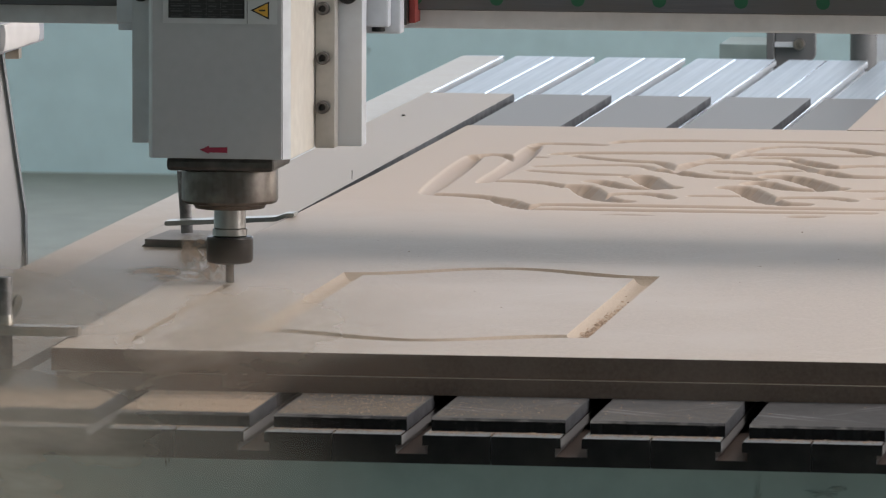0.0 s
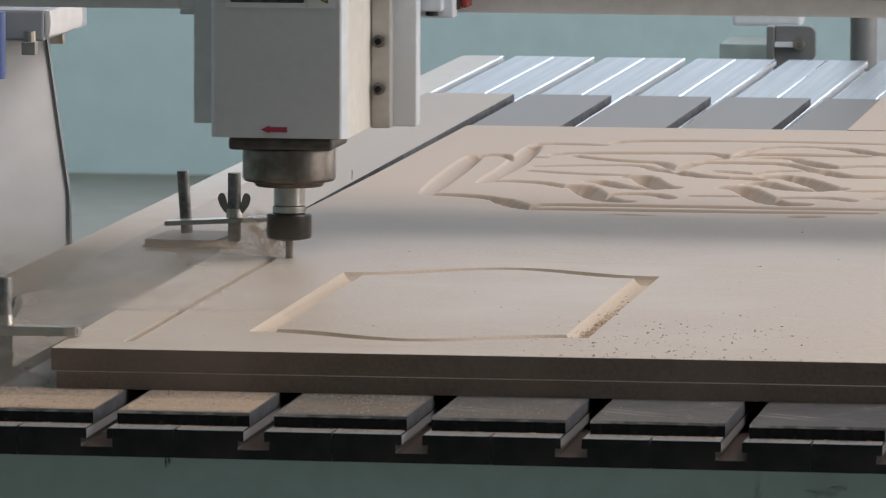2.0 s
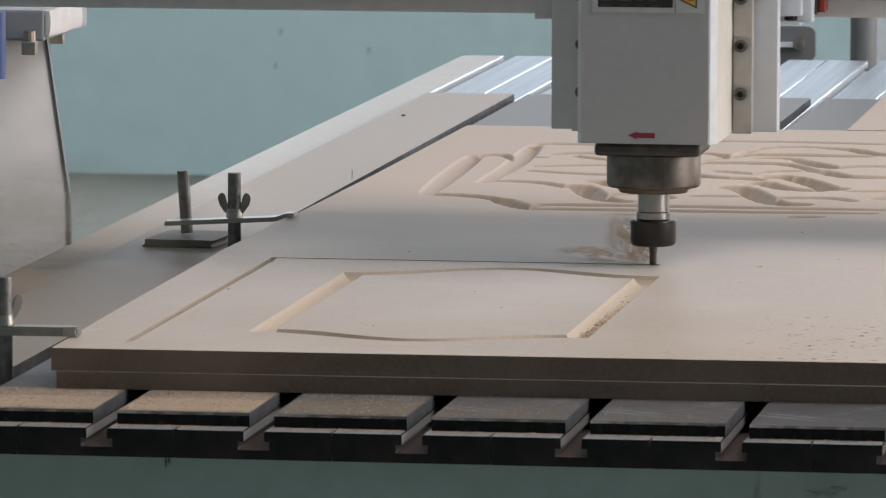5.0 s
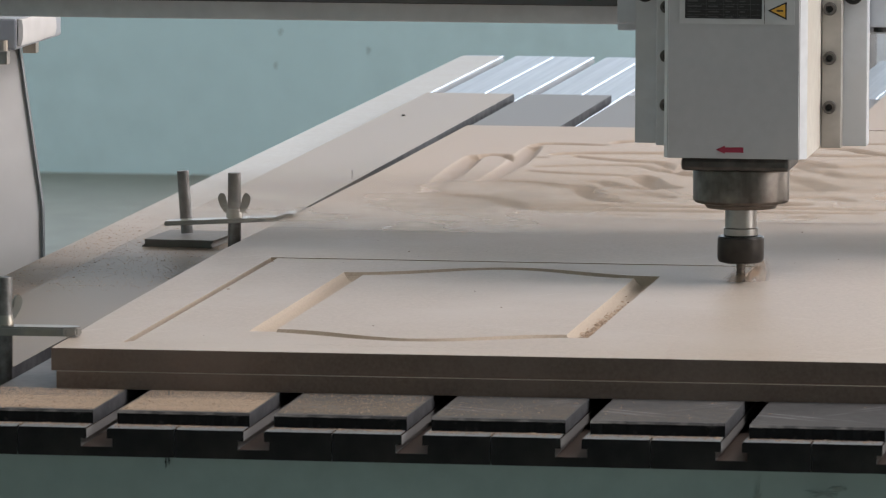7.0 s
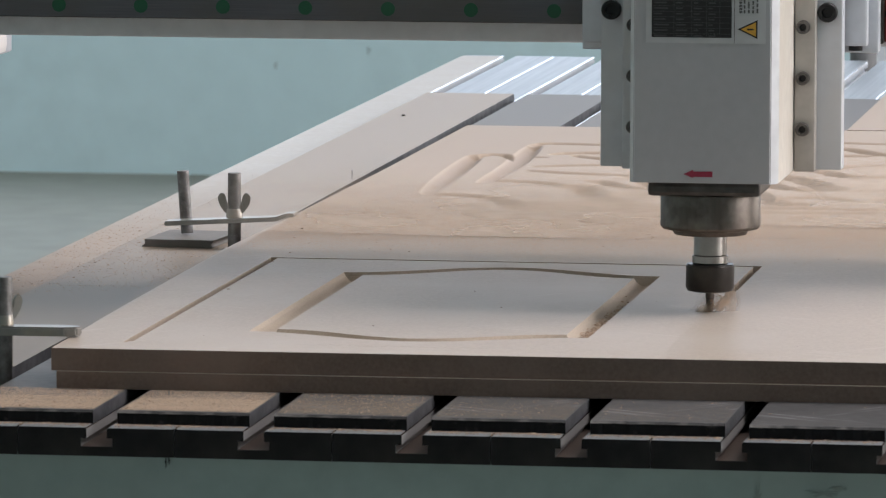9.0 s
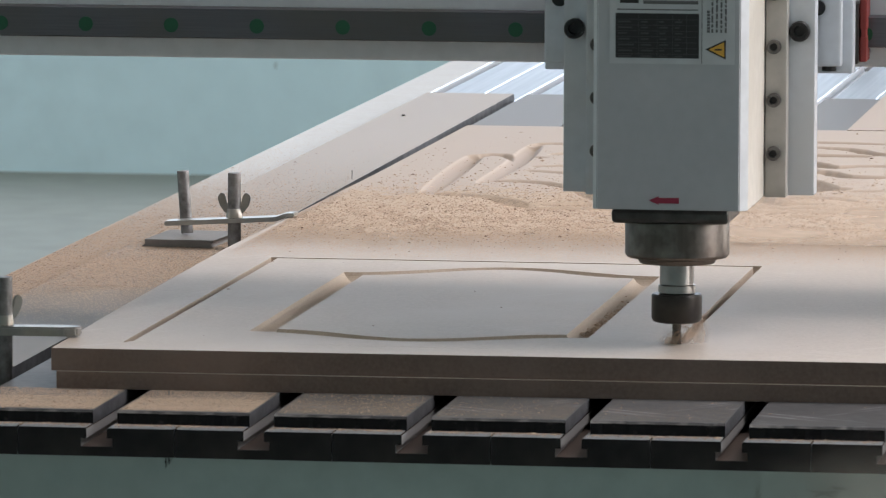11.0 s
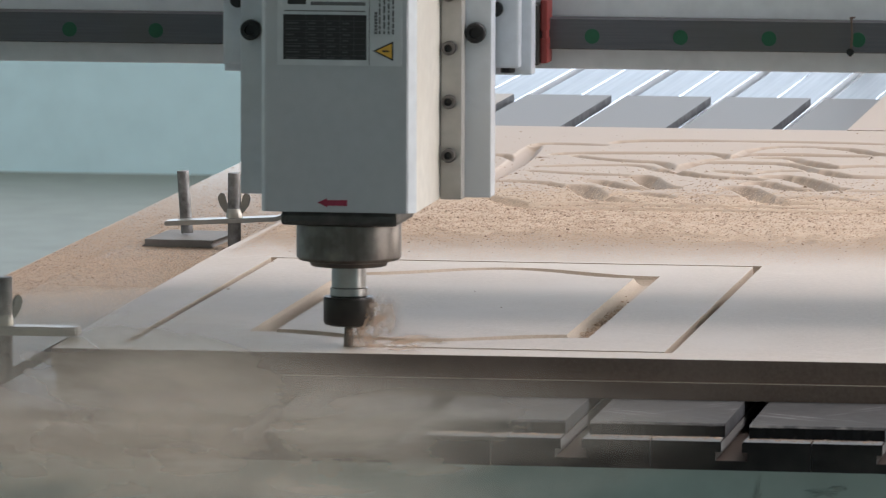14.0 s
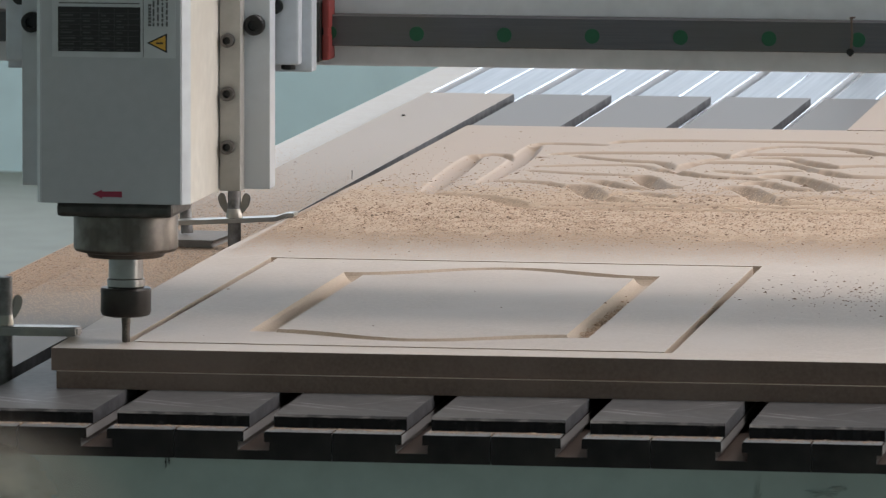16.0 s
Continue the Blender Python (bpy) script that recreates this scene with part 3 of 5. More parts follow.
    stroke(0.0092, 0.0054, (0.309, 1.518), (0.320, 1.515), (0.338, 1.475), (0.358, 1.468), (0.390, 1.474))
    stroke(0.0112, 0.0064, (0.280, 1.459), (0.293, 1.461), (0.312, 1.428), (0.329, 1.384), (0.340, 1.355), (0.347, 1.361))
    stroke(0.0092, 0.0054, (0.270, 1.388), (0.278, 1.411), (0.295, 1.367), (0.313, 1.345), (0.333, 1.343))
    stroke(0.0112, 0.0064, (0.256, 1.355), (0.268, 1.352), (0.283, 1.304), (0.299, 1.246), (0.313, 1.219), (0.331, 1.218))
    stroke(0.007, 0.0044, (0.299, 1.266), (0.329, 1.277), (0.352, 1.276), (0.367, 1.254))
    stroke(0.0058, 0.0034, (0.236, 1.275), (0.265, 1.280), (0.284, 1.278))
    stroke(0.0068, 0.004, (0.231, 1.504), (0.247, 1.496), (0.263, 1.483))
    stroke(0.008, 0.0044, (0.247, 1.442), (0.262, 1.440), (0.275, 1.432))
    stroke(0.0058, 0.0034, (0.355, 1.342), (0.374, 1.341), (0.400, 1.351))
    stroke(0.006, 0.0036, (0.332, 1.112), (0.354, 1.116))
    stroke(0.007, 0.004, (0.383, 1.277), (0.406, 1.286))


ornament()
lower_board()
sheet = work_sheet()
part_b = nb()
prism(part_b, [(0.300, 1.9405), (1.0, 1.955), (1.0, 3.0), (0.297, 2.66)], PVC_T + 0.0002, Z2, "z")
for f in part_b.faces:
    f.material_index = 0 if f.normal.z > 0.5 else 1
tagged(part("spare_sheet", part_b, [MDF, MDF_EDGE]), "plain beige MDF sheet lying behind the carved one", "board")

# ---- gantry ----
def gantry():
    """Its origin moves with the cutter's front face; x and z are those of the place."""
    top = thing("gantry", "grey gantry beam with a linear rail and cast white legs", "gantry")
    part("beam", box(nb(), -0.46, 1.25, 0.218, 0.43, 0.2038, 0.52, 0.0015), BEAM, top)
    rail = nb()
    prism(rail, [(0.2175, 0.2182), (0.210, 0.2182), (0.207, 0.2202), (0.2005, 0.2182), (0.1995, 0.2190), (0.1995, 0.2384), (0.2005, 0.2392), (0.207, 0.2372), (0.210, 0.2392), (0.2175, 0.2392)], -0.43, 1.2, "x")
    rail_ob = part("rail", rail, RAIL, top, "dark ground steel linear rail")
    x = 0.0394 - 8 * 0.05905
    plug = None
    while x < 1.18:
        if plug is None:
            plug = part("plug", tube(nb(), (0, 0.1995, 0.2271), 0.0050, 0.0051, -0.0004, 0.003, 24, "y"), GREEN, rail_ob, "green plastic screw plug")
            plug.location.x = x
        else:
            o = plug.copy()
            scene.collection.objects.link(o)
            o.location.x = x
        x += 0.05905
    part("cable_tie", prism(nb(), [(0.447, 0.2160), (0.4486, 0.2160), (0.4496, 0.2290), (0.4490, 0.2405), (0.4515, 0.2425), (0.4470, 0.2422), (0.4478, 0.2395), (0.4482, 0.2290)], 0.1980, 0.1992, "y"), MDF_EDGE, rail_ob, "frayed brown cable tie")
    part("cable_knot", tube(nb(), (0.4478, 0.1985, 0.2190), 0.0026, 0.0018, -0.001, 0.001, 10, "y"), BLACK, rail_ob)
    # the leg stands behind the beam, outside the table, and widens downwards
    # its face is rounded towards the table
    leg = nb()
    rings = []
    for z, xr in ((0.1440, -0.3275), (0.0780, -0.3180), (0.0115, -0.3085), (-0.06, -0.3075), (-0.45, -0.3075)):
        ring = [(xr - 0.13 + 0.13 * k / 14, 0.655 + 0.095 * (k / 14) ** 1.25, z) for k in range(15)]
        ring += [(xr - 0.035, 0.83, z), (xr - 0.13, 0.83, z)]
        rings.append([leg.verts.new(p) for p in ring])
    for p, q in zip(rings, rings[1:]):
        for k in range(len(p)):
            leg.faces.new((p[k], q[k], q[(k + 1) % len(p)], p[(k + 1) % len(p)]))
    leg.faces.new(rings[0])
    leg.faces.new(rings[-1][::-1])
    bmesh.ops.recalc_face_normals(leg, faces=leg.faces)
    part("leg", leg, CAST, top, "white painted cast leg", True)
    part("edge_strip", prism(nb(), [(-0.3271, 0.1430), (-0.3255, 0.1430), (-0.3065, 0.0120), (-0.3055, -0.06), (-0.3071, -0.06), (-0.3081, 0.0115)], 0.748, 0.756, "y"), GREY, top, "dark sealing strip")
    part("leg_flange", box(nb(), -0.50, -0.3158, 0.690, 0.87, 0.1445, 0.1700, 0.002), GREY_PAINT, top, "grey painted flange")
    lump = box(nb(), -0.3154, -0.3110, 0.693, 0.825, 0.1475, 0.1695, 0.001)
    bmesh.ops.subdivide_edges(lump, edges=lump.edges[:], cuts=3, use_grid_fill=True)
    for v in lump.verts:
        v.co += 0.0012 * noise.noise_vector(v.co * 160)
    part("cast_end", lump, CAST, top, "rough dusty cast end", True)
    part("link_plate", box(nb(), -0.50, -0.39, 0.30, 0.87, 0.1705, 0.2035, 0.001), GREY_PAINT, top)
    for x, y, z in ((-0.3265, 0.684, 0.1392), (-0.3250, 0.790, 0.1410)):
        bm = box(nb(), x - 0.0058, x + 0.0058, y - 0.0058, y + 0.0058, z - 0.0058, z + 0.0052, 0.0009)
        tube(bm, (x, y, 0), 0.0050, 0.0050, z + 0.004, 0.1530, 12)
        part("bolt", bm, ZINC, top, "square bolt head")
    hose = nb()
    tube(hose, (-0.3500, 0.66, 0), 0.0085, 0.0085, 0.115, 0.1700, 16)
    part("hose", hose, BLUE, top, "blue hose", True)
    leg2 = nb()
    prism(leg2, [(0.20, 0.2065), (0.742, 0.2065), (0.832, -0.06), (0.832, -0.45), (0.12, -0.45), (0.12, -0.1)], 1.13, 1.24, "x", 0.006)
    part("leg", leg2, CAST, top, "white painted cast leg")
    return top


def carriage():
    top = thing("rail_carriage", "white carriage plate with bearing blocks and red seals", "machine carriage")
    part("back_plate", box(nb(), -0.1005, 0.1058, 0.160, 0.178, 0.2035, 0.40, 0.0012), PLATE, top)
    for x0, x1 in ((-0.099, -0.062), (0.062, 0.0991)):
        part("spacer_plate", box(nb(), x0, x1, 0.146, 0.1595, 0.209, 0.40, 0.0015), PLATE, top)
    for x0, x1 in ((-0.098, -0.045), (0.045, 0.1075)):
        part("bearing_block", box(nb(), x0, x1, 0.1785, 0.2105, 0.2085, 0.2485, 0.001), DARK_STEEL, top)
    for x0, x1 in ((0.1077, 0.1125),):
        bm = box(nb(), x0, x1, 0.186, 0.211, 0.2095, 0.2265, 0.001)
        box(bm, x0 + 0.001, x1 - 0.0005, 0.186, 0.211, 0.226, 0.2315, 0.0008)
        box(bm, x0, x1, 0.186, 0.211, 0.231, 0.2515, 0.001)
        part("seal", bm, RED, top, "red rubber end seal")
    for x, z in ((0.0835, 0.2480), (-0.0885, 0.2520)):
        part("screw", tube(nb(), (x, 0.146, z), 0.0052, 0.0052, -0.004, 0.004, 24, "y", 0.0006), BLACK, top)
    part("screw", tube(nb(), (0.0905, 0.155, 0), 0.0048, 0.0048, 0.2055, 0.2092, 24, "z"), BLACK, top)
    return top


def socket_screw(name, x, y, z, r, parent):
    bm = lathe(nb(), (0, 0), [(r, 0.0), (r, 0.0058), (r * 0.9, 0.0068), (r * 0.55, 0.0068), (r * 0.5, 0.0035)], 24)
    bmesh.ops.transform(bm, matrix=Matrix.Translation((x, y, z)) @ Matrix.Rotation(radians(90), 4, "X"), verts=bm.verts)
    for f in bm.faces:
        c = f.calc_center_median()
        f.material_index = 1 if math.hypot(c.x - x, c.z - z) < r * 0.6 and abs(c.y - y) > 0.001 else 0
    return part(name, bm, [BLACK if r > 0.006 else SCREW, BLACK], parent, "", True)


AX, AY = 0.0030, 0.0420       # axis of the cutter from the middle of the spindle's face


def spindle():
    top = thing("spindle", "grey square spindle motor with a collet and router bit", "spindle motor")
    out = [(-0.0476, 0.0035), (-0.0446, 0.0), (0.0477, 0.0), (0.0528, 0.0052), (0.0528, 0.104), (-0.0476, 0.104)]
    bm = prism(nb(), out, 0.1255, 0.44, "z", 0.0005)
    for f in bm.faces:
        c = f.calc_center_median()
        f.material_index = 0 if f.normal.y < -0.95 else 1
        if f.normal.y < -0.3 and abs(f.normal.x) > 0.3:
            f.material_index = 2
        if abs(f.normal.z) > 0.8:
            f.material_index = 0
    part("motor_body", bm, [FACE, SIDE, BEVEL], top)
    part("mount_plate", box(nb(), -0.0825, 0.0844, 0.1205, 0.140, 0.1255, 0.44, 0.0008), PLATE, top, "white painted mounting plate")
    for x0, x1 in ((-0.0655, -0.0482), (0.0532, 0.0673)):
        # left flange is bluer and paler: cool light from that side, as colour
        part("flange", box(nb(), x0, x1, 0.1045, 0.120, 0.1253, 0.44, 0.0007), PLATE if x0 < 0 else FLANGE, top)
    for k in range(8):
        socket_screw("screw", 0.0592, 0.1045, 0.1546 + 0.0351 * k, 0.0047, top)
        socket_screw("screw", -0.0575, 0.1045, 0.1546 + 0.0351 * k, 0.0047, top)
    for x in (-0.0750, 0.0744):
        for z in (0.2340, 0.30):
            socket_screw("screw", x, 0.1205, z, 0.0068, top)
    part("collar_plate", box(nb(), -0.0362, 0.0400, 0.008, 0.080, 0.1158, 0.1253, 0.003), DARK_STEEL, top)
    part("bearing_housing", lathe(nb(), (AX, AY), [(0.0335, 0.1157), (0.034, 0.1143), (0.034, 0.0935), (0.0325, 0.0915), (0.026, 0.0903), (0.0245, 0.0875), (0.0125, 0.0865)], 64), STEEL, top, "worn turned steel bearing housing", True)
    part("shaft", lathe(nb(), (AX, AY), [(0.0112, 0.0868), (0.0112, 0.0735), (0.0122, 0.0728), (0.0122, 0.0682), (0.010, 0.0665)], 48), CHROME, top, "bright ground steel shaft", True)
    # the collet nut and the bit turn about their own axis
    bm = lathe(nb(), (0, 0), [(0.0125, 0.0675), (0.0157, 0.0672), (0.0165, 0.0660), (0.0165, 0.0515), (0.0155, 0.0492), (0.0120, 0.0482), (0.004, 0.0482)], 48)
    nut = part("collet_nut", bm, NUT, top, "blackened collet nut", True)
    nut.location = (AX, AY, 0)
    bm = nb()
    lathe(bm, (0, 0), [(0.0030, 0.0481), (0.0030, 0.0440), (0.0027, 0.0432), (0.0026, 0.0285), (0.0012, 0.0278)], 16)
    for k in range(2):
        s = 1 if k else -1
        prism(bm, [(s * 0.0010, -0.0006), (s * 0.0031, -0.0003), (s * 0.0031, 0.0003), (s * 0.0010, 0.0006)], 0.0280, 0.0425, "z")
    part("router_bit", bm, STEEL, nut, "steel router bit")
    # label, warning sign and turning arrow on the face
    lab = part("label_plate", box(nb(), -0.0367, 0.0440, -0.0006, -0.0001, 0.2200, 0.2950), LABEL, top, "silver rating plate")
    part("table_field", box(nb(), -0.0328, 0.0211, -0.0009, -0.0006, 0.2237, 0.2525), INK, lab, "black table field")
    for k in range(7):
        z = 0.2262 + 0.0037 * k
        part("print_line", box(nb(), -0.0322, 0.0205, -0.0011, -0.0009, z, z + 0.00025), FAINT, lab)
    for x in (-0.018, -0.006, 0.004, 0.013):
        part("print_line", box(nb(), x, x + 0.00025, -0.0012, -0.0011, 0.2240, 0.2520), FAINT, lab)
    rnd = random.Random(5)
    for k in range(7):
        for x, w in ((-0.031, 0.010), (-0.0165, 0.008), (-0.0045, 0.006), (0.0055, 0.005)):
            w *= rnd.uniform(0.5, 1.0)
            z = 0.2243 + 0.0037 * k
            part("print_bar", box(nb(), x, x + w, -0.0011, -0.0009, z, z + 0.0010), FAINT, lab)
    part("print_line", box(nb(), 0.0228, 0.0232, -0.0009, -0.0006, 0.2205, 0.2940), PRINT, lab)
    for k in range(5):
        x = 0.0262 + 0.0029 * k
        z = 0.2405
        while z < (0.254 if k == 0 else 0.272):
            step = rnd.uniform(0.0016, 0.0048) if k else 0.0016
            part("print_bar", box(nb(), x, x + (0.0012 if k else 0.0020), -0.0009, -0.0006, z, z + step), PRINT, lab)
            z += step + (0.0009 if k else 0.0005)
    part("print_bar", box(nb(), -0.0150, 0.0205, -0.0009, -0.0006, 0.2585, 0.2608), PRINT, lab)
    part("print_bar", box(nb(), -0.0320, 0.0205, -0.0009, -0.0006, 0.2545, 0.2553), PRINT, lab)
    part("brand_bar", box(nb(), -0.0300, -0.0180, -0.0009, -0.0006, 0.2590, 0.2640), INK, lab)
    part("warning_sign", prism(nb(), [(0.0252, 0.2297), (0.0385, 0.2360), (0.0385, 0.2233)], -0.0009, -0.0006, "y"), INK, lab)
    part("warning_field", prism(nb(), [(0.0275, 0.2297), (0.0375, 0.2345), (0.0375, 0.2249)], -0.0012, -0.0009, "y"), YELLOW, lab, "yellow warning triangle")
    part("warning_mark", box(nb(), 0.0315, 0.0360, -0.0014, -0.0012, 0.2291, 0.2302), INK, lab)
    part("arrow", prism(nb(), [(-0.0106, 0.1317), (-0.0042, 0.1346), (-0.0042, 0.1334), (0.0088, 0.1336), (0.0088, 0.1298), (-0.0042, 0.1299), (-0.0042, 0.1289)], -0.0005, -0.0001, "y"), ARROW, top, "red painted arrow")
    return top, nut


gantry_ob = gantry()
carriage_ob = carriage()
spindle_ob, nut_ob = spindle()

# ---- clamps ----
def wing_nut(parent, at, turn):
    bm = lathe(nb(), (0, 0), [(0.0054, 0.006), (0.0058, 0.005), (0.0066, 0.0), (0.0066, -0.001)], 20)
    ear = [(0.0035, 0.0005), (0.0075, 0.0030), (0.0115, 0.0085), (0.0130, 0.0140), (0.0118, 0.0175), (0.0090, 0.0185), (0.0068, 0.0160), (0.0058, 0.0110), (0.0030, 0.0065)]
    for side in (1, -1):
        prism(bm, [(side * x, z) for x, z in ear], -0.0013, 0.0013, "y", 0.0006)
    o = part("wing_nut", bm, ZINC, parent, "zinc wing nut", True)
    o.matrix_basis = pose(*at, 0, 0, turn)
    return o


def threaded_stud(name, parent, r, z0, z1):
    n = 60
    prof = []
    for k in range(n + 1):
        z = z1 + (z0 - z1) * k / n
        prof.append((r * (1.0 if k % 2 else 0.965), z))
    return part(name, lathe(nb(), (0, 0), prof, 20), STUD, parent, "threaded steel stud", True)


def clamps():
    c = thing("hold_down_clamp", "steel step clamp with studs and a wing nut holding the sheet", "clamp", "clamps on the table", at=(-0.0935, 1.035, 0))
    threaded_stud("stud", c, 0.0052, -0.0045, 0.0685)
    bm = nb()
    prism(bm, [(-0.054, 0.0268), (0.034, 0.0318), (0.042, 0.0352), (0.048, 0.0356), (0.048, 0.0384), (0.041, 0.0382), (0.033, 0.0352), (-0.054, 0.0305)], -0.007, 0.012, "y", 0.0006)
    o = part("clamp_bar", bm, PALE_ZINC, c, "bent zinc-plated clamp bar")
    wing_nut(c, (0, 0.0, 0.0348), 0)
    s = threaded_stud("support_stud", c, 0.0048, 0.016, 0.0650)
    s.matrix_basis = pose(-0.046, 0.052, 0, 0, -4, 0)
    foot = prism(nb(), [(-0.030, 0.0086), (0.028, 0.0086), (0.0262, 0.0113), (0.0290, 0.0145), (-0.0275, 0.0145), (-0.0262, 0.0113)], -0.035, 0.045, "y", 0.0006)
    o = part("foot", foot, FOOT, c, "grey grooved clamp foot")
    o.matrix_basis = pose(-0.044, 0.045, 0.0, 0, 0, -4)
    c = thing("hold_down_clamp", "steel clamp bar with a wing nut pressing the sheet's corner", "clamp", "clamps on the table", at=(-0.0935, 0.19, 0))
    threaded_stud("stud", c, 0.0056, -0.0045, 0.0740)
    bm = nb()
    prism(bm, [(-0.070, -0.0085), (0.040, -0.0085), (0.0475, -0.006), (0.051, 0.0), (0.0475, 0.006), (0.040, 0.0085), (-0.070, 0.0085)], 0.0352, 0.0412, "z", 0.0012)
    o = part("clamp_bar", bm, ZINC, c, "zinc-plated clamp bar")
    o.matrix_basis = pose(0, 0, 0.0008, 0, 0.6, 8)
    wing_nut(c, (0, 0, 0.0435), 35)


clamps()


def small_marks():
    pin = thing("steel_pin", "thin dark steel pin standing in the dusty PVC strip", "pin", at=(-0.1035, 1.66, 0))
    part("shank", tube(nb(), (0, 0, 0), 0.0004, 0.0004, 0.0082, 0.0160, 8), STUD, pin)
    bm = nb()
    bmesh.ops.create_icosphere(bm, subdivisions=2, radius=1.0)
    bmesh.ops.transform(bm, matrix=pose(-0.165, 2.34, PVC_T + 0.0008) @ Matrix.Diagonal((0.0020, 0.004, 0.0009, 1)), verts=bm.verts)
    tagged(part("rubber_crumb", bm, BLACK, None, "", True), "black rubber crumb on the dusty PVC strip", "crumb")


small_marks()

# ---- things behind the table ----
def rear_parts():
    top = thing("limit_bracket", "grey rounded bracket with a bolt behind the table's far end", "bracket")
    n = 8
    out = [(0.083, -0.75), (0.083, 0.0265)]
    for cx, cz, a0 in ((0.1185, 0.0175, 90), (0.1185, -0.0045, 0)):
        for k in range(n + 1):
            a = radians(a0 - 90 * k / n)
            out.append((cx + 0.009 * math.cos(a), cz + 0.009 * math.sin(a)))
    out += [(0.100, -0.0135), (0.100, -0.75)]
    part("plate", prism(nb(), out, 3.43, 3.45, "y", 0.001), GREY, top)
    part("edge", box(nb(), 0.0745, 0.0825, 3.42, 3.46, -0.75, 0.0262, 0.001), GREY, top)
    part("pivot_bolt", lathe_y((0.1103, 3.43, 0.0067), 0.0065, 0.012), ZINC, top, "bright bolt head", True)
    part("lever", box(nb(), 0.083, 0.107, 3.422, 3.4295, 0.0035, 0.0090, 0.0006), PLATE, top)
    part("base", box(nb(), 0.07, 0.15, 3.40, 3.48, FLOOR_Z, -0.751), GREY, top)
    top = thing("green_box", "dull green metal box behind the table", "box")
    part("body", box(nb(), 0.0155, 0.0735, 3.48, 3.60, FLOOR_Z, 0.0022, 0.001), BED, top)
    top = thing("steel_post", "dark round steel post behind the table", "post")
    part("pole", tube(nb(), (0.1755, 3.5, 0), 0.0135, 0.0155, FLOOR_Z, 0.30, 32), GREY, top, "", True)
    top = thing("white_cabinet", "white painted machine cabinet behind the table", "cabinet")
    part("body", box(nb(), 0.142, 1.1, 3.75, 4.3, FLOOR_Z, 0.075, 0.004), PLATE, top)
    part("arm", box(nb(), 0.006, 0.085, 3.70, 3.7495, 0.008, 0.036, 0.004), PLATE, top, "white painted arm")


def lathe_y(at, r, h):
    bm = lathe(nb(), (0, 0), [(r, 0.0), (r, h * 0.7), (r * 0.85, h), (r * 0.4, h), (r * 0.3, h * 0.6)], 24)
    bmesh.ops.transform(bm, matrix=Matrix.Translation(at) @ Matrix.Rotation(radians(90), 4, "X"), verts=bm.verts)
    return bm


rear_parts()

# ---- the cutter's way ----
X_L, X_R, Y_F, Y_B = -0.0122, 0.3423, 0.1329, 0.6873
LEGS = [(0.0, X_L, 0.5105, 0), (0.5, X_L, 0.5599, 0), (1.0, X_L, 0.6090, 0), (1.5, X_L, 0.6565, 0), (1.75, X_L, 0.6810, 0), (1.83, X_L, Y_B, 0), (1.90, X_L, Y_B, 0),
        (1.98, -0.0052, Y_B, 0), (2.5, 0.0408, Y_B, 0), (3.0, 0.0866, Y_B, 0), (3.5, 0.1308, Y_B, 0), (4.0, 0.1765, Y_B, 0), (4.5, 0.2218, Y_B, 0),
        (5.0, 0.2670, Y_B, 0), (5.5, 0.3123, Y_B, 0), (5.75, 0.3350, Y_B, 0), (5.83, X_R, Y_B, 0), (5.88, X_R, Y_B, 0), (5.96, X_R, 0.6795, 0), (6.5, X_R, 0.6275, 0),
        (7.0, X_R, 0.5783, 0), (7.5, X_R, 0.5296, 0), (8.0, X_R, 0.4818, 0), (8.5, X_R, 0.4325, 0), (9.0, X_R, 0.3827, 0), (9.5, X_R, 0.3340, 0), (10.0, X_R, 0.2850, 0),
        (10.5, X_R, 0.2363, 0), (11.0, X_R, 0.1876, 0), (11.48, X_R, 0.1405, 0), (11.57, X_R, Y_F, 0), (11.68, X_R, Y_F, 0), (11.76, 0.3352, Y_F, 0), (12.0, 0.3135, Y_F, 0),
        (12.5, 0.2694, Y_F, 0), (13.0, 0.2245, Y_F, 0), (13.5, 0.1800, Y_F, 0), (14.0, 0.1348, Y_F, 0), (14.5, 0.0904, Y_F, 0), (15.0, 0.0453, Y_F, 0), (15.5, 0.0014, Y_F, 0),
        (15.58, -0.0058, Y_F, 0), (15.66, X_L, Y_F, 0), (15.72, X_L, Y_F, 0), (15.80, X_L, Y_F, 0.0031), (16.0, X_L, Y_F, 0.0031)]


def cutter_at(t):
    for (t0, x0, y0, z0), (t1, x1, y1, z1) in zip(LEGS, LEGS[1:]):
        if t <= t1:
            u = max(0.0, (t - t0) / (t1 - t0))
            return x0 + (x1 - x0) * u, y0 + (y1 - y0) * u, z0 + (z1 - z0) * u
    return LEGS[-1][1:]


# ---- waste left in the outline until the cutter comes ----
WASTE = []


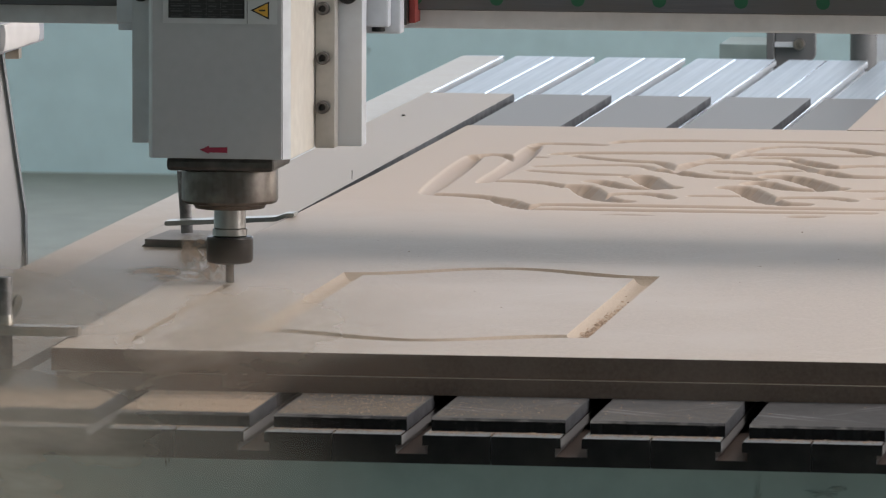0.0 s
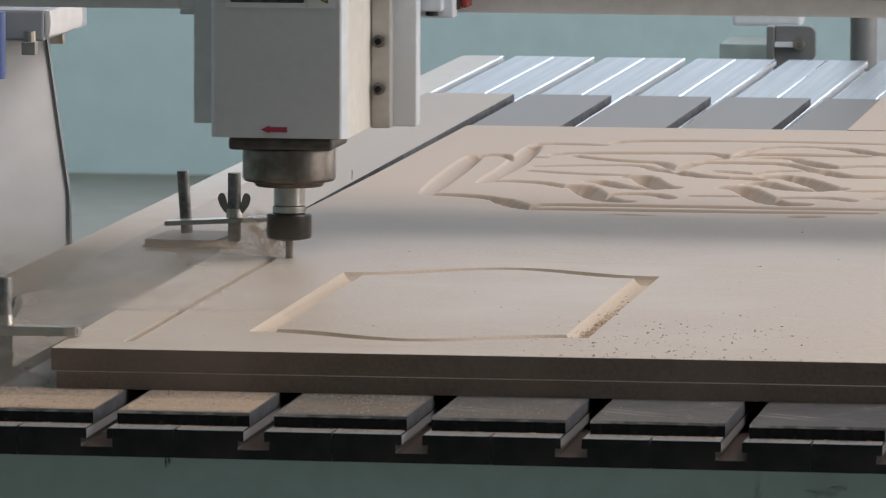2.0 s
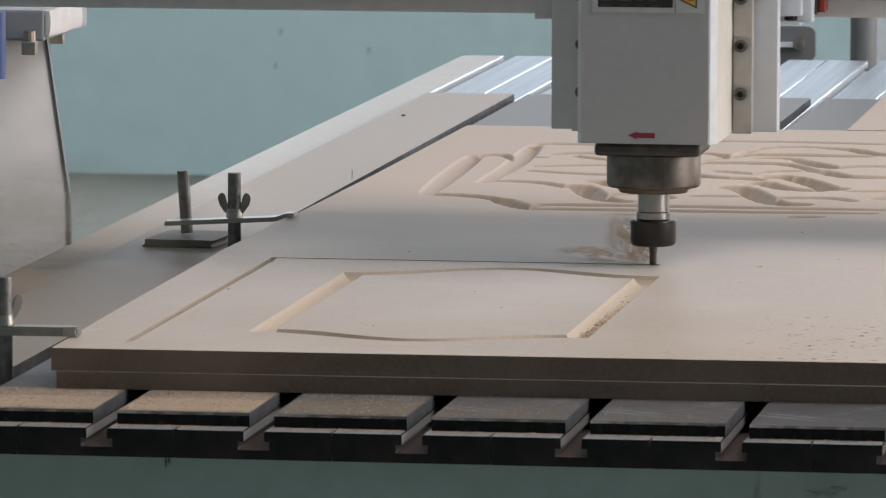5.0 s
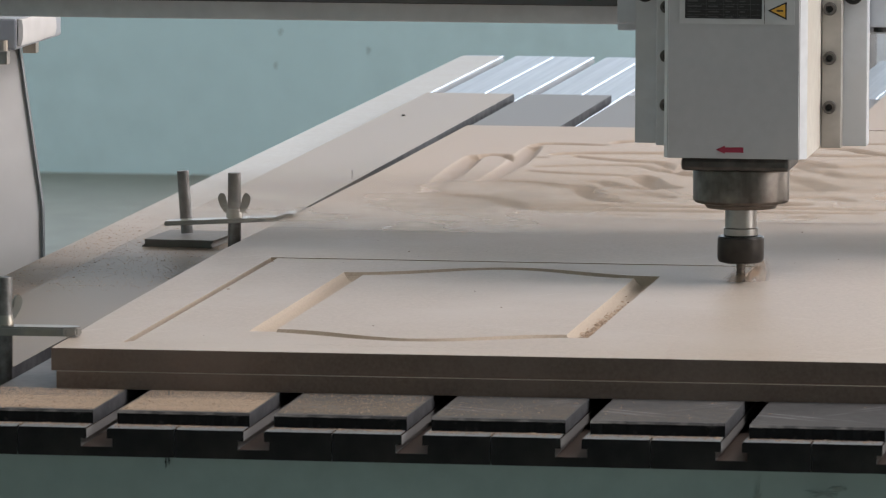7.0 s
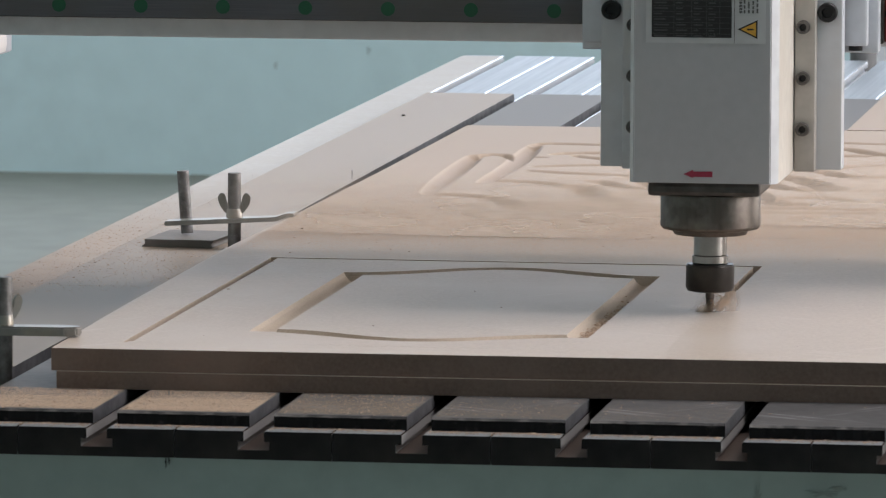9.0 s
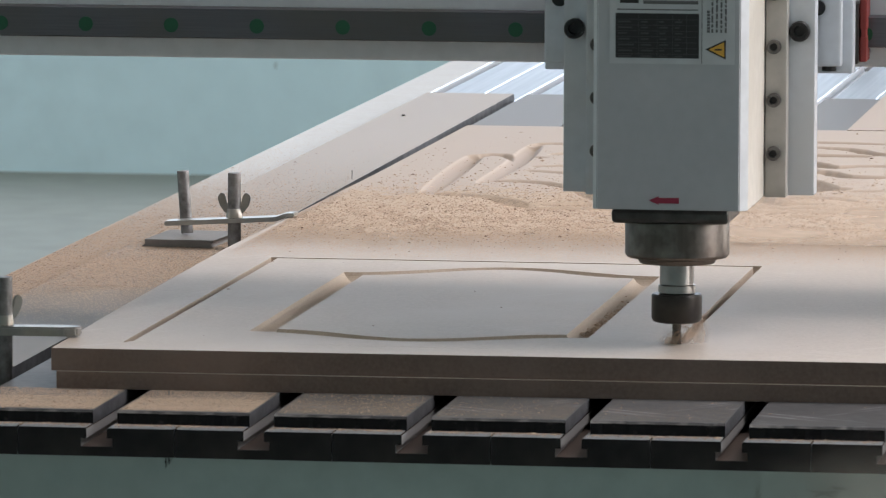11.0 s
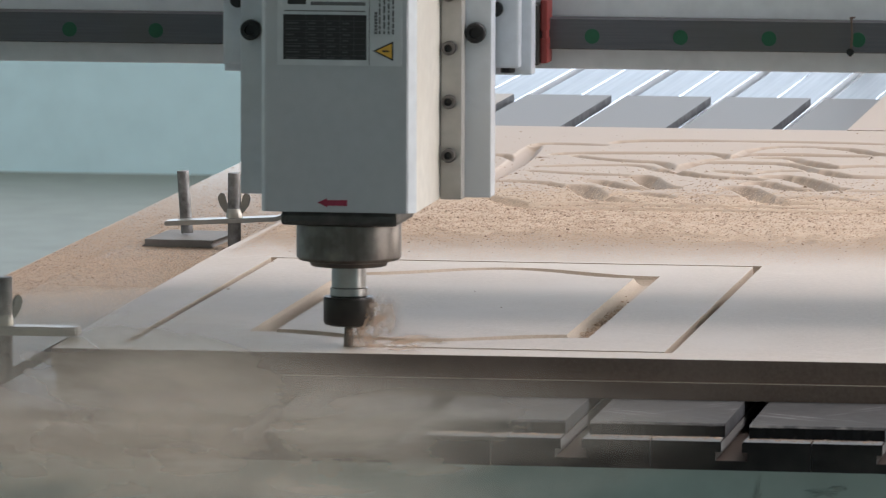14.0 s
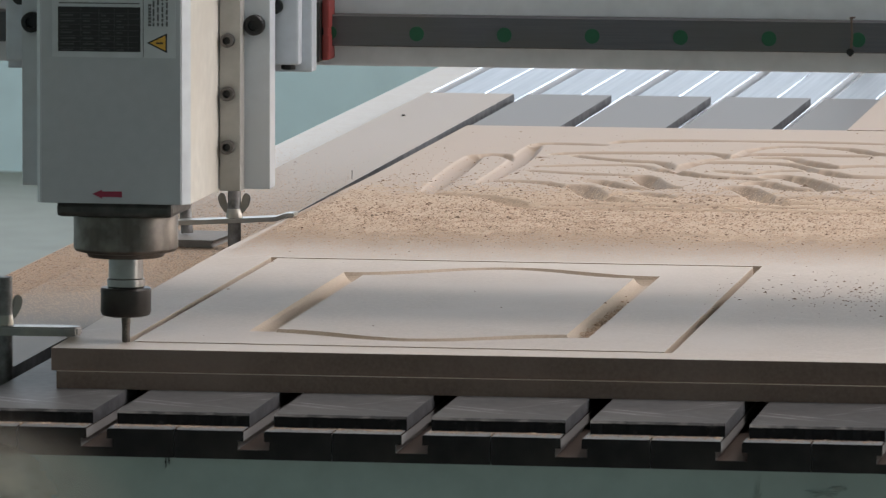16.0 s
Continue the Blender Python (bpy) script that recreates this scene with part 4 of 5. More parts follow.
def waste():
    seg = 0.0236
    rnd = random.Random(3)
    legs = [((GX0, GY0), (GX0, GY1), 0), ((GX0, GY1), (GX1, GY1), 1), ((GX1, GY1), (GX1, GY0), 2), ((GX1, GY0), (GX0, GY0), 3)]
    for (ax, ay), (bx, by), leg in legs:
        length = math.hypot(bx - ax, by - ay)
        n = round(length / seg)
        for k in range(n):
            u0, u1 = k / n, (k + 1) / n
            cx, cy = ax + (bx - ax) * u1, ay + (by - ay) * u1
            # the time at which the cutter has passed the piece
            best = None
            for i in range(0, 1601):
                t = i / 100
                x, y, z = cutter_at(t)
                if abs(x + AX + 0.001 - cx) < 0.004 and abs(y + AY + 0.0012 - cy) < 0.004 and not (leg == 0 and t > 3):
                    best = t
                    break
            if best is None or best <= 0.0:
                continue
            p0 = (ax + (bx - ax) * u0, ay + (by - ay) * u0)
            p1 = (cx, cy)
            h = GW / 2 - 0.00005
            x0, x1 = min(p0[0], p1[0]), max(p0[0], p1[0])
            y0, y1 = min(p0[1], p1[1]), max(p0[1], p1[1])
            if leg in (0, 2):
                x0, x1 = x0 - h, x1 + h
                y1, y0 = (y1 + h, y0) if leg == 0 and k == n - 1 else (y1, y0 - (h if leg == 2 and k == n - 1 else 0))
            else:
                y0, y1 = y0 - h, y1 + h
            ob = part("uncut_waste", box(nb(), x0, x1, y0, y1, Z2 - CUT + 0.0004, Z2 - 0.00002), MDF, sheet)
            WASTE.append((ob, best))


waste()

# ---- chips and dust ----
def flakes(name, label, count, spot, size, mat, seed, category="wood chips"):
    """Loose flakes: spot(rnd) gives each one's place."""
    rnd = random.Random(seed)
    verts, faces = [], []
    for _ in range(count):
        x, y, z = spot(rnd)
        s = size * rnd.uniform(0.4, 1.3) * (1.0 if rnd.random() < 0.93 else 1.8)
        a = rnd.uniform(0, 6.283)
        e = rnd.uniform(0.4, 1.0)
        h = s * rnd.uniform(0.25, 0.7)
        ca, sa = math.cos(a), math.sin(a)
        b = len(verts)
        for px, py, pz in ((-s, -s * e * 0.5, 0), (s, -s * e * 0.4, h * 0.3), (0.1 * s, s * e, 0), (0, 0, h)):
            verts.append((x + px * ca - py * sa, y + px * sa + py * ca, z + pz))
        faces += [(b, b + 1, b + 3), (b + 1, b + 2, b + 3), (b + 2, b, b + 3), (b, b + 2, b + 1)]
    me = bpy.data.meshes.new(name)
    me.from_pydata(verts, [], faces)
    me.materials.append(mat)
    return tagged(new(name, me), label, category, kind="stuff")


def grains(name, label, count, spot, size, seed):
    """Airborne dust: very small single flakes."""
    rs = np.random.RandomState(seed)
    p = spot(rs, count)
    v = p[:, None, :] + rs.normal(0, size, (count, 3, 3))
    me = bpy.data.meshes.new(name)
    me.vertices.add(count * 3)
    me.vertices.foreach_set("co", v.reshape(-1).astype(np.float32))
    me.loops.add(count * 3)
    me.loops.foreach_set("vertex_index", np.arange(count * 3, dtype=np.int32))
    me.polygons.add(count)
    me.polygons.foreach_set("loop_start", np.arange(0, count * 3, 3, dtype=np.int32))
    me.update(calc_edges=True)
    me.materials.append(DUST)
    return tagged(new(name, me), label, "dust cloud", kind="stuff")


def plume_spot(rs, n):
    """A dense spray close to the bit that curls up and thins out."""
    k = 14
    lump = np.stack([rs.gamma(2.0, 0.007, k), rs.normal(0, 0.004, k), np.abs(rs.normal(0, 0.007, k))], 1)
    lump[:, 2] += 0.25 * lump[:, 0]
    idx = (rs.uniform(0, 1, n) ** 1.3 * k).astype(int)
    lump = lump[np.argsort(lump[:, 0])]
    q = lump[idx] + rs.normal(0, 1, (n, 3)) * (0.0022 + 0.16 * lump[idx][:, :1])
    q[:, 2] = np.abs(q[:, 2]) + 0.0004
    return q


def dust_material(name, colour, dense, scale, lump):
    """Airborne dust: lit from both sides, thinning out to nothing at the rim of each puff, uneven inside."""
    m = bpy.data.materials.new(name)
    m.use_nodes = True
    nt = m.node_tree
    nt.nodes.remove(nt.nodes["Principled BSDF"])
    tc = nt.nodes.new("ShaderNodeTexCoord").outputs["Object"]
    sep = nt.nodes.new("ShaderNodeSeparateXYZ")
    nt.links.new(tc, sep.inputs[0])

    def op(kind, a, b=None):
        n = nt.nodes.new("ShaderNodeMath")
        n.operation = kind
        n.use_clamp = False
        for sock, v in zip(n.inputs, (a, b)):
            if v is None:
                continue
            if isinstance(v, float):
                sock.default_value = v
            else:
                nt.links.new(v, sock)
        return n.outputs[0]
    r2 = op("ADD", op("MULTIPLY", sep.outputs[0], sep.outputs[0]), op("MULTIPLY", sep.outputs[2], sep.outputs[2]))
    fall = op("MAXIMUM", op("SUBTRACT", 1.0, r2), 0.0)
    fall = op("MULTIPLY", fall, fall)
    n, _ = noise_fac(nt, tc, scale, lump[0], lump[1], 5.0)
    fac = op("MULTIPLY", op("MULTIPLY", fall, n), dense)
    dif = nt.nodes.new("ShaderNodeBsdfDiffuse")
    tra = nt.nodes.new("ShaderNodeBsdfTranslucent")
    dif.inputs[0].default_value = tra.inputs[0].default_value = (*colour, 1)
    both = nt.nodes.new("ShaderNodeMixShader")
    both.inputs[0].default_value = 0.5
    nt.links.new(dif.outputs[0], both.inputs[1])
    nt.links.new(tra.outputs[0], both.inputs[2])
    clear = nt.nodes.new("ShaderNodeBsdfTransparent")
    out = nt.nodes.new("ShaderNodeMixShader")
    nt.links.new(fac, out.inputs[0])
    nt.links.new(clear.outputs[0], out.inputs[1])
    nt.links.new(both.outputs[0], out.inputs[2])
    nt.links.new(out.outputs[0], nt.nodes["Material Output"].inputs[0])
    return m


HAZE = dust_material("dust_haze", (0.80, 0.70, 0.605), 0.80, 1.6, (0.22, 0.64))
SPRAY = dust_material("dust_spray", (0.64, 0.48, 0.365), 1.7, 1.7, (0.30, 0.70))


def puff(name, mat, parent, at, size, turn, seed):
    """One rigid, lumpy cloud of dust, a unit ball stretched to its size."""
    bm = bmesh.new()
    bmesh.ops.create_icosphere(bm, subdivisions=4, radius=1.0)
    for v in bm.verts:
        k = 1 + 0.12 * noise.noise(v.co * 1.7 + Vector((seed, 0, 0)))
        v.co.y *= k
    # one domed skin is enough for the dust, which is clear between its grains
    bmesh.ops.delete(bm, geom=[f for f in bm.faces if f.calc_center_median().y > 0.0], context="FACES")
    o = part(name, bm, mat, parent, "", True)
    o.matrix_basis = pose(*at, 0, turn, 0) @ Matrix.Diagonal((*size, 1))
    return o


def cloud(name, label, mat, puffs):
    top = tagged(thing(name, label, "dust cloud"), kind="stuff")
    for k, (at, size, turn) in enumerate(puffs):
        puff("puff", mat, top, at, size, turn, 3.1 * k + len(puffs))
    return top


plume = cloud("dust_plume", "tan MDF dust spraying from the router bit", SPRAY,
              [((0.011, 0.002, 0.009), (0.015, 0.009, 0.013), -40), ((0.021, 0.0, 0.017), (0.017, 0.010, 0.024), 25), ((0.040, -0.004, 0.005), (0.040, 0.012, 0.0075), -3)])
sparks = grains("flying_chips", "fine chips flying from the router bit", 500, plume_spot, 0.00022, 11)
haze_a = cloud("dust_haze", "thin tan dust hanging over the sheet's corner", HAZE,
               [((-0.05, -0.20, -0.01), (0.28, 0.045, 0.088), 6), ((0.05, 0.03, 0.02), (0.21, 0.06, 0.075), -8), ((-0.12, 0.12, 0.03), (0.20, 0.06, 0.065), 0)])
haze_b = cloud("dust_haze", "thin tan dust drifting before the table's front", HAZE,
               [((-0.15, 0.0, -0.01), (0.24, 0.045, 0.072), 3), ((-0.01, -0.03, 0.002), (0.16, 0.04, 0.066), -6), ((0.09, 0.02, -0.004), (0.11, 0.04, 0.060), 8)])
haze_e = cloud("dust_haze", "thin tan dust sinking before the table's corner", HAZE, [((0.0, 0.0, 0.0), (0.21, 0.04, 0.066), 4)])
haze_d = cloud("dust_haze", "thick tan dust billowing up before the table", HAZE,
               [((-0.06, 0.0, 0.028), (0.25, 0.05, 0.080), 6), ((0.10, -0.03, 0.004), (0.24, 0.04, 0.056), -3)])
haze_c = cloud("dust_haze", "faint grey dust trailing along the cut", HAZE,
               [((-0.10, 0.0, 0.0), (0.30, 0.08, 0.040), 0), ((0.16, 0.12, 0.008), (0.30, 0.08, 0.042), 0)])


def band(x0, x1, y0, y1, z, peak=None):
    """Places on the sheet, denser towards y = peak."""
    def spot(rnd):
        y = rnd.uniform(y0, y1) if peak is None else max(y0, min(y1, rnd.gauss(peak, (y1 - y0) * 0.28)))
        return rnd.uniform(x0, x1), y, z
    return spot


DEPTHS = ornament_depth(*np.meshgrid(np.arange(-0.05, 0.66, 0.002), np.arange(1.05, 1.95, 0.004)))


def carved_at(x, y):
    j, i = int((y - 1.05) / 0.004), int((x + 0.05) / 0.002)
    return float(DEPTHS[j, i]) if 0 <= j < DEPTHS.shape[0] and 0 <= i < DEPTHS.shape[1] else 0.0


def heap(x0, x1, mid, front, back):
    """Places on the sheet, thinning out from mid to the front and the back."""
    def spot(rnd):
        g = rnd.gauss(0, 1)
        x, y = rnd.uniform(x0, x1), max(0.76, mid + g * (front if g < 0 else back))
        return x, y, ZD - carved_at(x, y)
    return spot


def rim_spot(rnd):
    x = rnd.uniform(-0.241, -0.056)
    while -0.101 < x < -0.083:
        x = rnd.uniform(-0.241, -0.056)
    y = max(0.45, min(2.2, rnd.gauss(1.05, 0.28)))
    if y < 0.62 + 0.9 * (x + 0.241):
        y += 0.3
    return x, y, (PVC_T if x > -0.187 else 0.001) + 0.0005


def strip_spot(rnd):
    k = min(int(abs(rnd.gauss(0, 1.5))), 5)
    return -0.0845 + 0.1 * k + rnd.uniform(0.002, 0.082), rnd.uniform(0.024, 0.13), PVC_T + 0.0001


def ledge_spot(rnd):
    k = rnd.randint(-2, 6)
    return 0.1 * k + rnd.uniform(0.0148, 0.098), 0.0205 - abs(rnd.gauss(0, 0.006)) % 0.019, 0.0001


def groove_spot(rnd):
    return rnd.gauss(0.2775, 0.0022), 0.265 + abs(rnd.gauss(0, 0.10)), Z2 - 0.0045


ZS = Z2 + 0.0001
ZD = Z2 + 0.0006
DRIFT = material("settled_dust", (0.56, 0.45, 0.35), 0.95, grain=(0.45, 0.35, 0.265), grain_scale=330, wear=(0.52, 0.42, 0.33), wear_scale=30, bump=0.6, bump_scale=420, spec=0.1)


def drift(name, label, x0, x1, y0, y1, z, cover, step, seed):
    """Settled dust as a thin uneven layer; where it is thinner than nothing it lies under the surface."""
    nx, ny = int((x1 - x0) / step), int((y1 - y0) / (step * 1.3))
    verts, faces = [], []
    carved = ornament_depth(*np.meshgrid(np.linspace(x0, x1, nx + 1), np.linspace(y0, y1, ny + 1))) if z == Z2 else np.zeros((ny + 1, nx + 1))
    for j in range(ny + 1):
        y = y0 + (y1 - y0) * j / ny
        for i in range(nx + 1):
            x = x0 + (x1 - x0) * i / nx
            p = Vector((x, y * 0.6, seed))
            h = cover(x, y) + 0.0002 * noise.noise(p * 22) + 0.0005 * noise.noise(p * 75) + 0.0012 * noise.noise(p * 260)
            if i in (0, nx) or j in (0, ny):
                h = min(h, -0.0003)
            verts.append((x, y, z - carved[j, i] + max(-0.0016, min(0.0009, h))))
    for j in range(ny):
        for i in range(nx):
            a = j * (nx + 1) + i
            faces.append((a, a + 1, a + nx + 2, a + nx + 1))
    me = bpy.data.meshes.new(name)
    me.from_pydata(verts, [], faces)
    me.materials.append(DRIFT)
    for f in me.polygons:
        f.use_smooth = True
    return tagged(new(name, me), label, "wood dust", kind="stuff")


def band_cover(x, y):
    u = (y - 1.10) / (0.24 if y < 1.10 else 0.27)
    return 0.0006 - 0.0012 * u * u


DRIFTS = [
    drift("dust_layer", "tan MDF dust settled across the sheet", -0.0440, 0.62, 0.80, 1.62, Z2, band_cover, 0.003, 1.5),
]


def dusting(name, label, count, x, y, z, size, colour_from, seed):
    """Fine dust: flat specks that lie singly on a surface, from places drawn at random."""
    rs = np.random.RandomState(seed)
    px, py = x(rs, count), y(rs, count)
    turn = rs.uniform(0, 2 * np.pi, count)[:, None] + np.array((0, 2.1, 4.2))[None, :]
    r = size * rs.uniform(0.5, 1.4, (count, 3))
    v = np.stack([px[:, None] + r * np.cos(turn), py[:, None] + 1.5 * r * np.sin(turn), np.full((count, 3), z) + rs.uniform(0.00003, 0.0003, (count, 1))], 2)
    me = bpy.data.meshes.new(name)
    me.vertices.add(count * 3)
    me.vertices.foreach_set("co", v.reshape(-1).astype(np.float32))
    me.loops.add(count * 3)
    me.loops.foreach_set("vertex_index", np.arange(count * 3, dtype=np.int32))
    me.polygons.add(count)
    me.polygons.foreach_set("loop_start", np.arange(0, count * 3, 3, dtype=np.int32))
    me.update(calc_edges=True)
    me.materials.append(colour_from)
    return tagged(new(name, me), label, "wood dust", kind="stuff")


def between(a, b):
    return lambda rs, n: rs.uniform(a, b, n)


def near(mid, front, back, lo, hi):
    """Spread about mid, with its own reach to the front and to the back."""
    def draw(rs, n):
        g = rs.normal(0, 1, n)
        y = mid + np.where(g < 0, front, back) * g
        return np.where((y < lo) | (y > hi), rs.uniform(mid - 0.5 * (mid - lo), mid + 0.5 * (hi - mid), n), y)
    return draw


SPECK = material("dust_speck", (0.60, 0.47, 0.362), 1.0, grain=(0.53, 0.41, 0.31), grain_scale=200, bump=0, spec=0.0)
FINE = [
    (dusting("fine_dust", "fine tan dust thinning out over the sheet", 220000, between(-0.049, 0.62), near(1.00, 0.11, 0.14, 0.74, 1.5), Z2, 0.00058, SPECK, 61), 5.8, 8.8),
    (dusting("fine_dust", "fine tan dust thinning out over the sheet", 220000, between(-0.049, 0.62), near(0.98, 0.10, 0.16, 0.74, 1.6), Z2, 0.00058, SPECK, 62), 8.4, 11.0),
]
RIM_DUST = "tan MDF dust lying along the table's edge"
FINE += [
    (dusting("fine_dust", RIM_DUST, 30000, between(-0.2425, -0.201), near(1.05, 0.22, 0.40, 0.55, 2.4), 0.0010, 0.0007, SPECK, 67), 5.6, 10.5),
    (dusting("fine_dust", RIM_DUST, 52000, between(-0.1865, -0.0992), near(0.95, 0.20, 0.36, 0.42, 2.2), PVC_T, 0.0007, SPECK, 68), 6.4, 11.0),
    (dusting("fine_dust", RIM_DUST, 14000, between(-0.0838, -0.0560), near(0.95, 0.18, 0.30, 0.45, 1.9), PVC_T, 0.0007, SPECK, 69), 6.4, 11.0),
]
THIN_DUST = material("thin_dust", (0.34, 0.285, 0.235), 1.0, grain=(0.28, 0.235, 0.195), grain_scale=200, bump=0, spec=0.0)
STRIP_DUST = [dusting("strip_dust", "tan dust film on the front of a PVC strip", n, between(x0 + 0.001, x0 + 0.0835), near(0.05, 0.03, 0.06, 0.027, 0.132), PVC_T, 0.0005, m, 70 + k)
              for k, (x0, n, m) in enumerate(((-0.0845, 24000, SPECK), (0.0155, 30000, SPECK), (0.1155, 14000, THIN_DUST), (0.2155, 4000, THIN_DUST), (0.3155, 1500, THIN_DUST)))]
TAN = "loose tan and brown MDF chips lying on the sheet"
CHIPS = [  # a heap of flakes, and when it comes to rest
    (flakes("wood_chips", TAN, 12000, heap(-0.045, 0.25, 1.06, 0.085, 0.10), 0.00070, CHIP, 21), 7.2, 9.3),
    (flakes("wood_chips", TAN, 17000, heap(-0.045, 0.62, 1.07, 0.08, 0.09), 0.00075, CHIP, 22), 8.6, 10.6),
    (flakes("wood_chips", TAN, 15000, heap(0.05, 0.62, 1.09, 0.09, 0.14), 0.00085, CHIP, 23), 9.2, 11.2),
    (flakes("wood_chips", "loose chips scattered over the carved ornament", 9000, heap(-0.035, 0.50, 1.15, 0.10, 0.24), 0.0010, CHIP, 24), 9.2, 11.2),
    (flakes("wood_chips", "dark brown chips lying on the sheet", 1500, heap(-0.03, 0.60, 1.10, 0.09, 0.17), 0.0014, DARK_CHIP, 25), 11.6, 14.5),
]
RIM_CHIPS = [
    (flakes("wood_chips", "tan MDF chips lying along the table's edge", 7000, rim_spot, 0.00055, CHIP, 31), 4.4, 7.0),
    (flakes("wood_chips", "tan MDF chips lying along the table's edge", 26000, rim_spot, 0.0006, CHIP, 32), 7.2, 10.5),
]
strip_chips = flakes("wood_chips", "fine tan chips on the front of the PVC strips", 3800, strip_spot, 0.0007, CHIP, 41)
flakes("wood_chips", "tan dust and chips along the table's front ledge", 6000, ledge_spot, 0.0006, CHIP, 46)
flakes("wood_chips", "brown chips caught in the panel's groove", 750, groove_spot, 0.0010, CHIP, 42)
stray_chips = flakes("wood_chips", "dark chips scattered on the sheet beside the panel", 230, lambda r: (r.gauss(0.34, 0.055), max(0.146, r.gauss(0.24, 0.085)), ZS), 0.0010, DARK_CHIP, 43)
late_chips = flakes("wood_chips", "dark chips scattered on the sheet beyond the cut", 320, lambda r: (0.47 - abs(r.gauss(0, 0.06)), r.gauss(0.56, 0.06), ZS), 0.0009, DARK_CHIP, 44)
flakes("wood_chips", "a few dark specks on the sheet", 26, band(-0.03, 0.5, 0.2, 1.0, ZS), 0.0008, DARK_CHIP, 45)


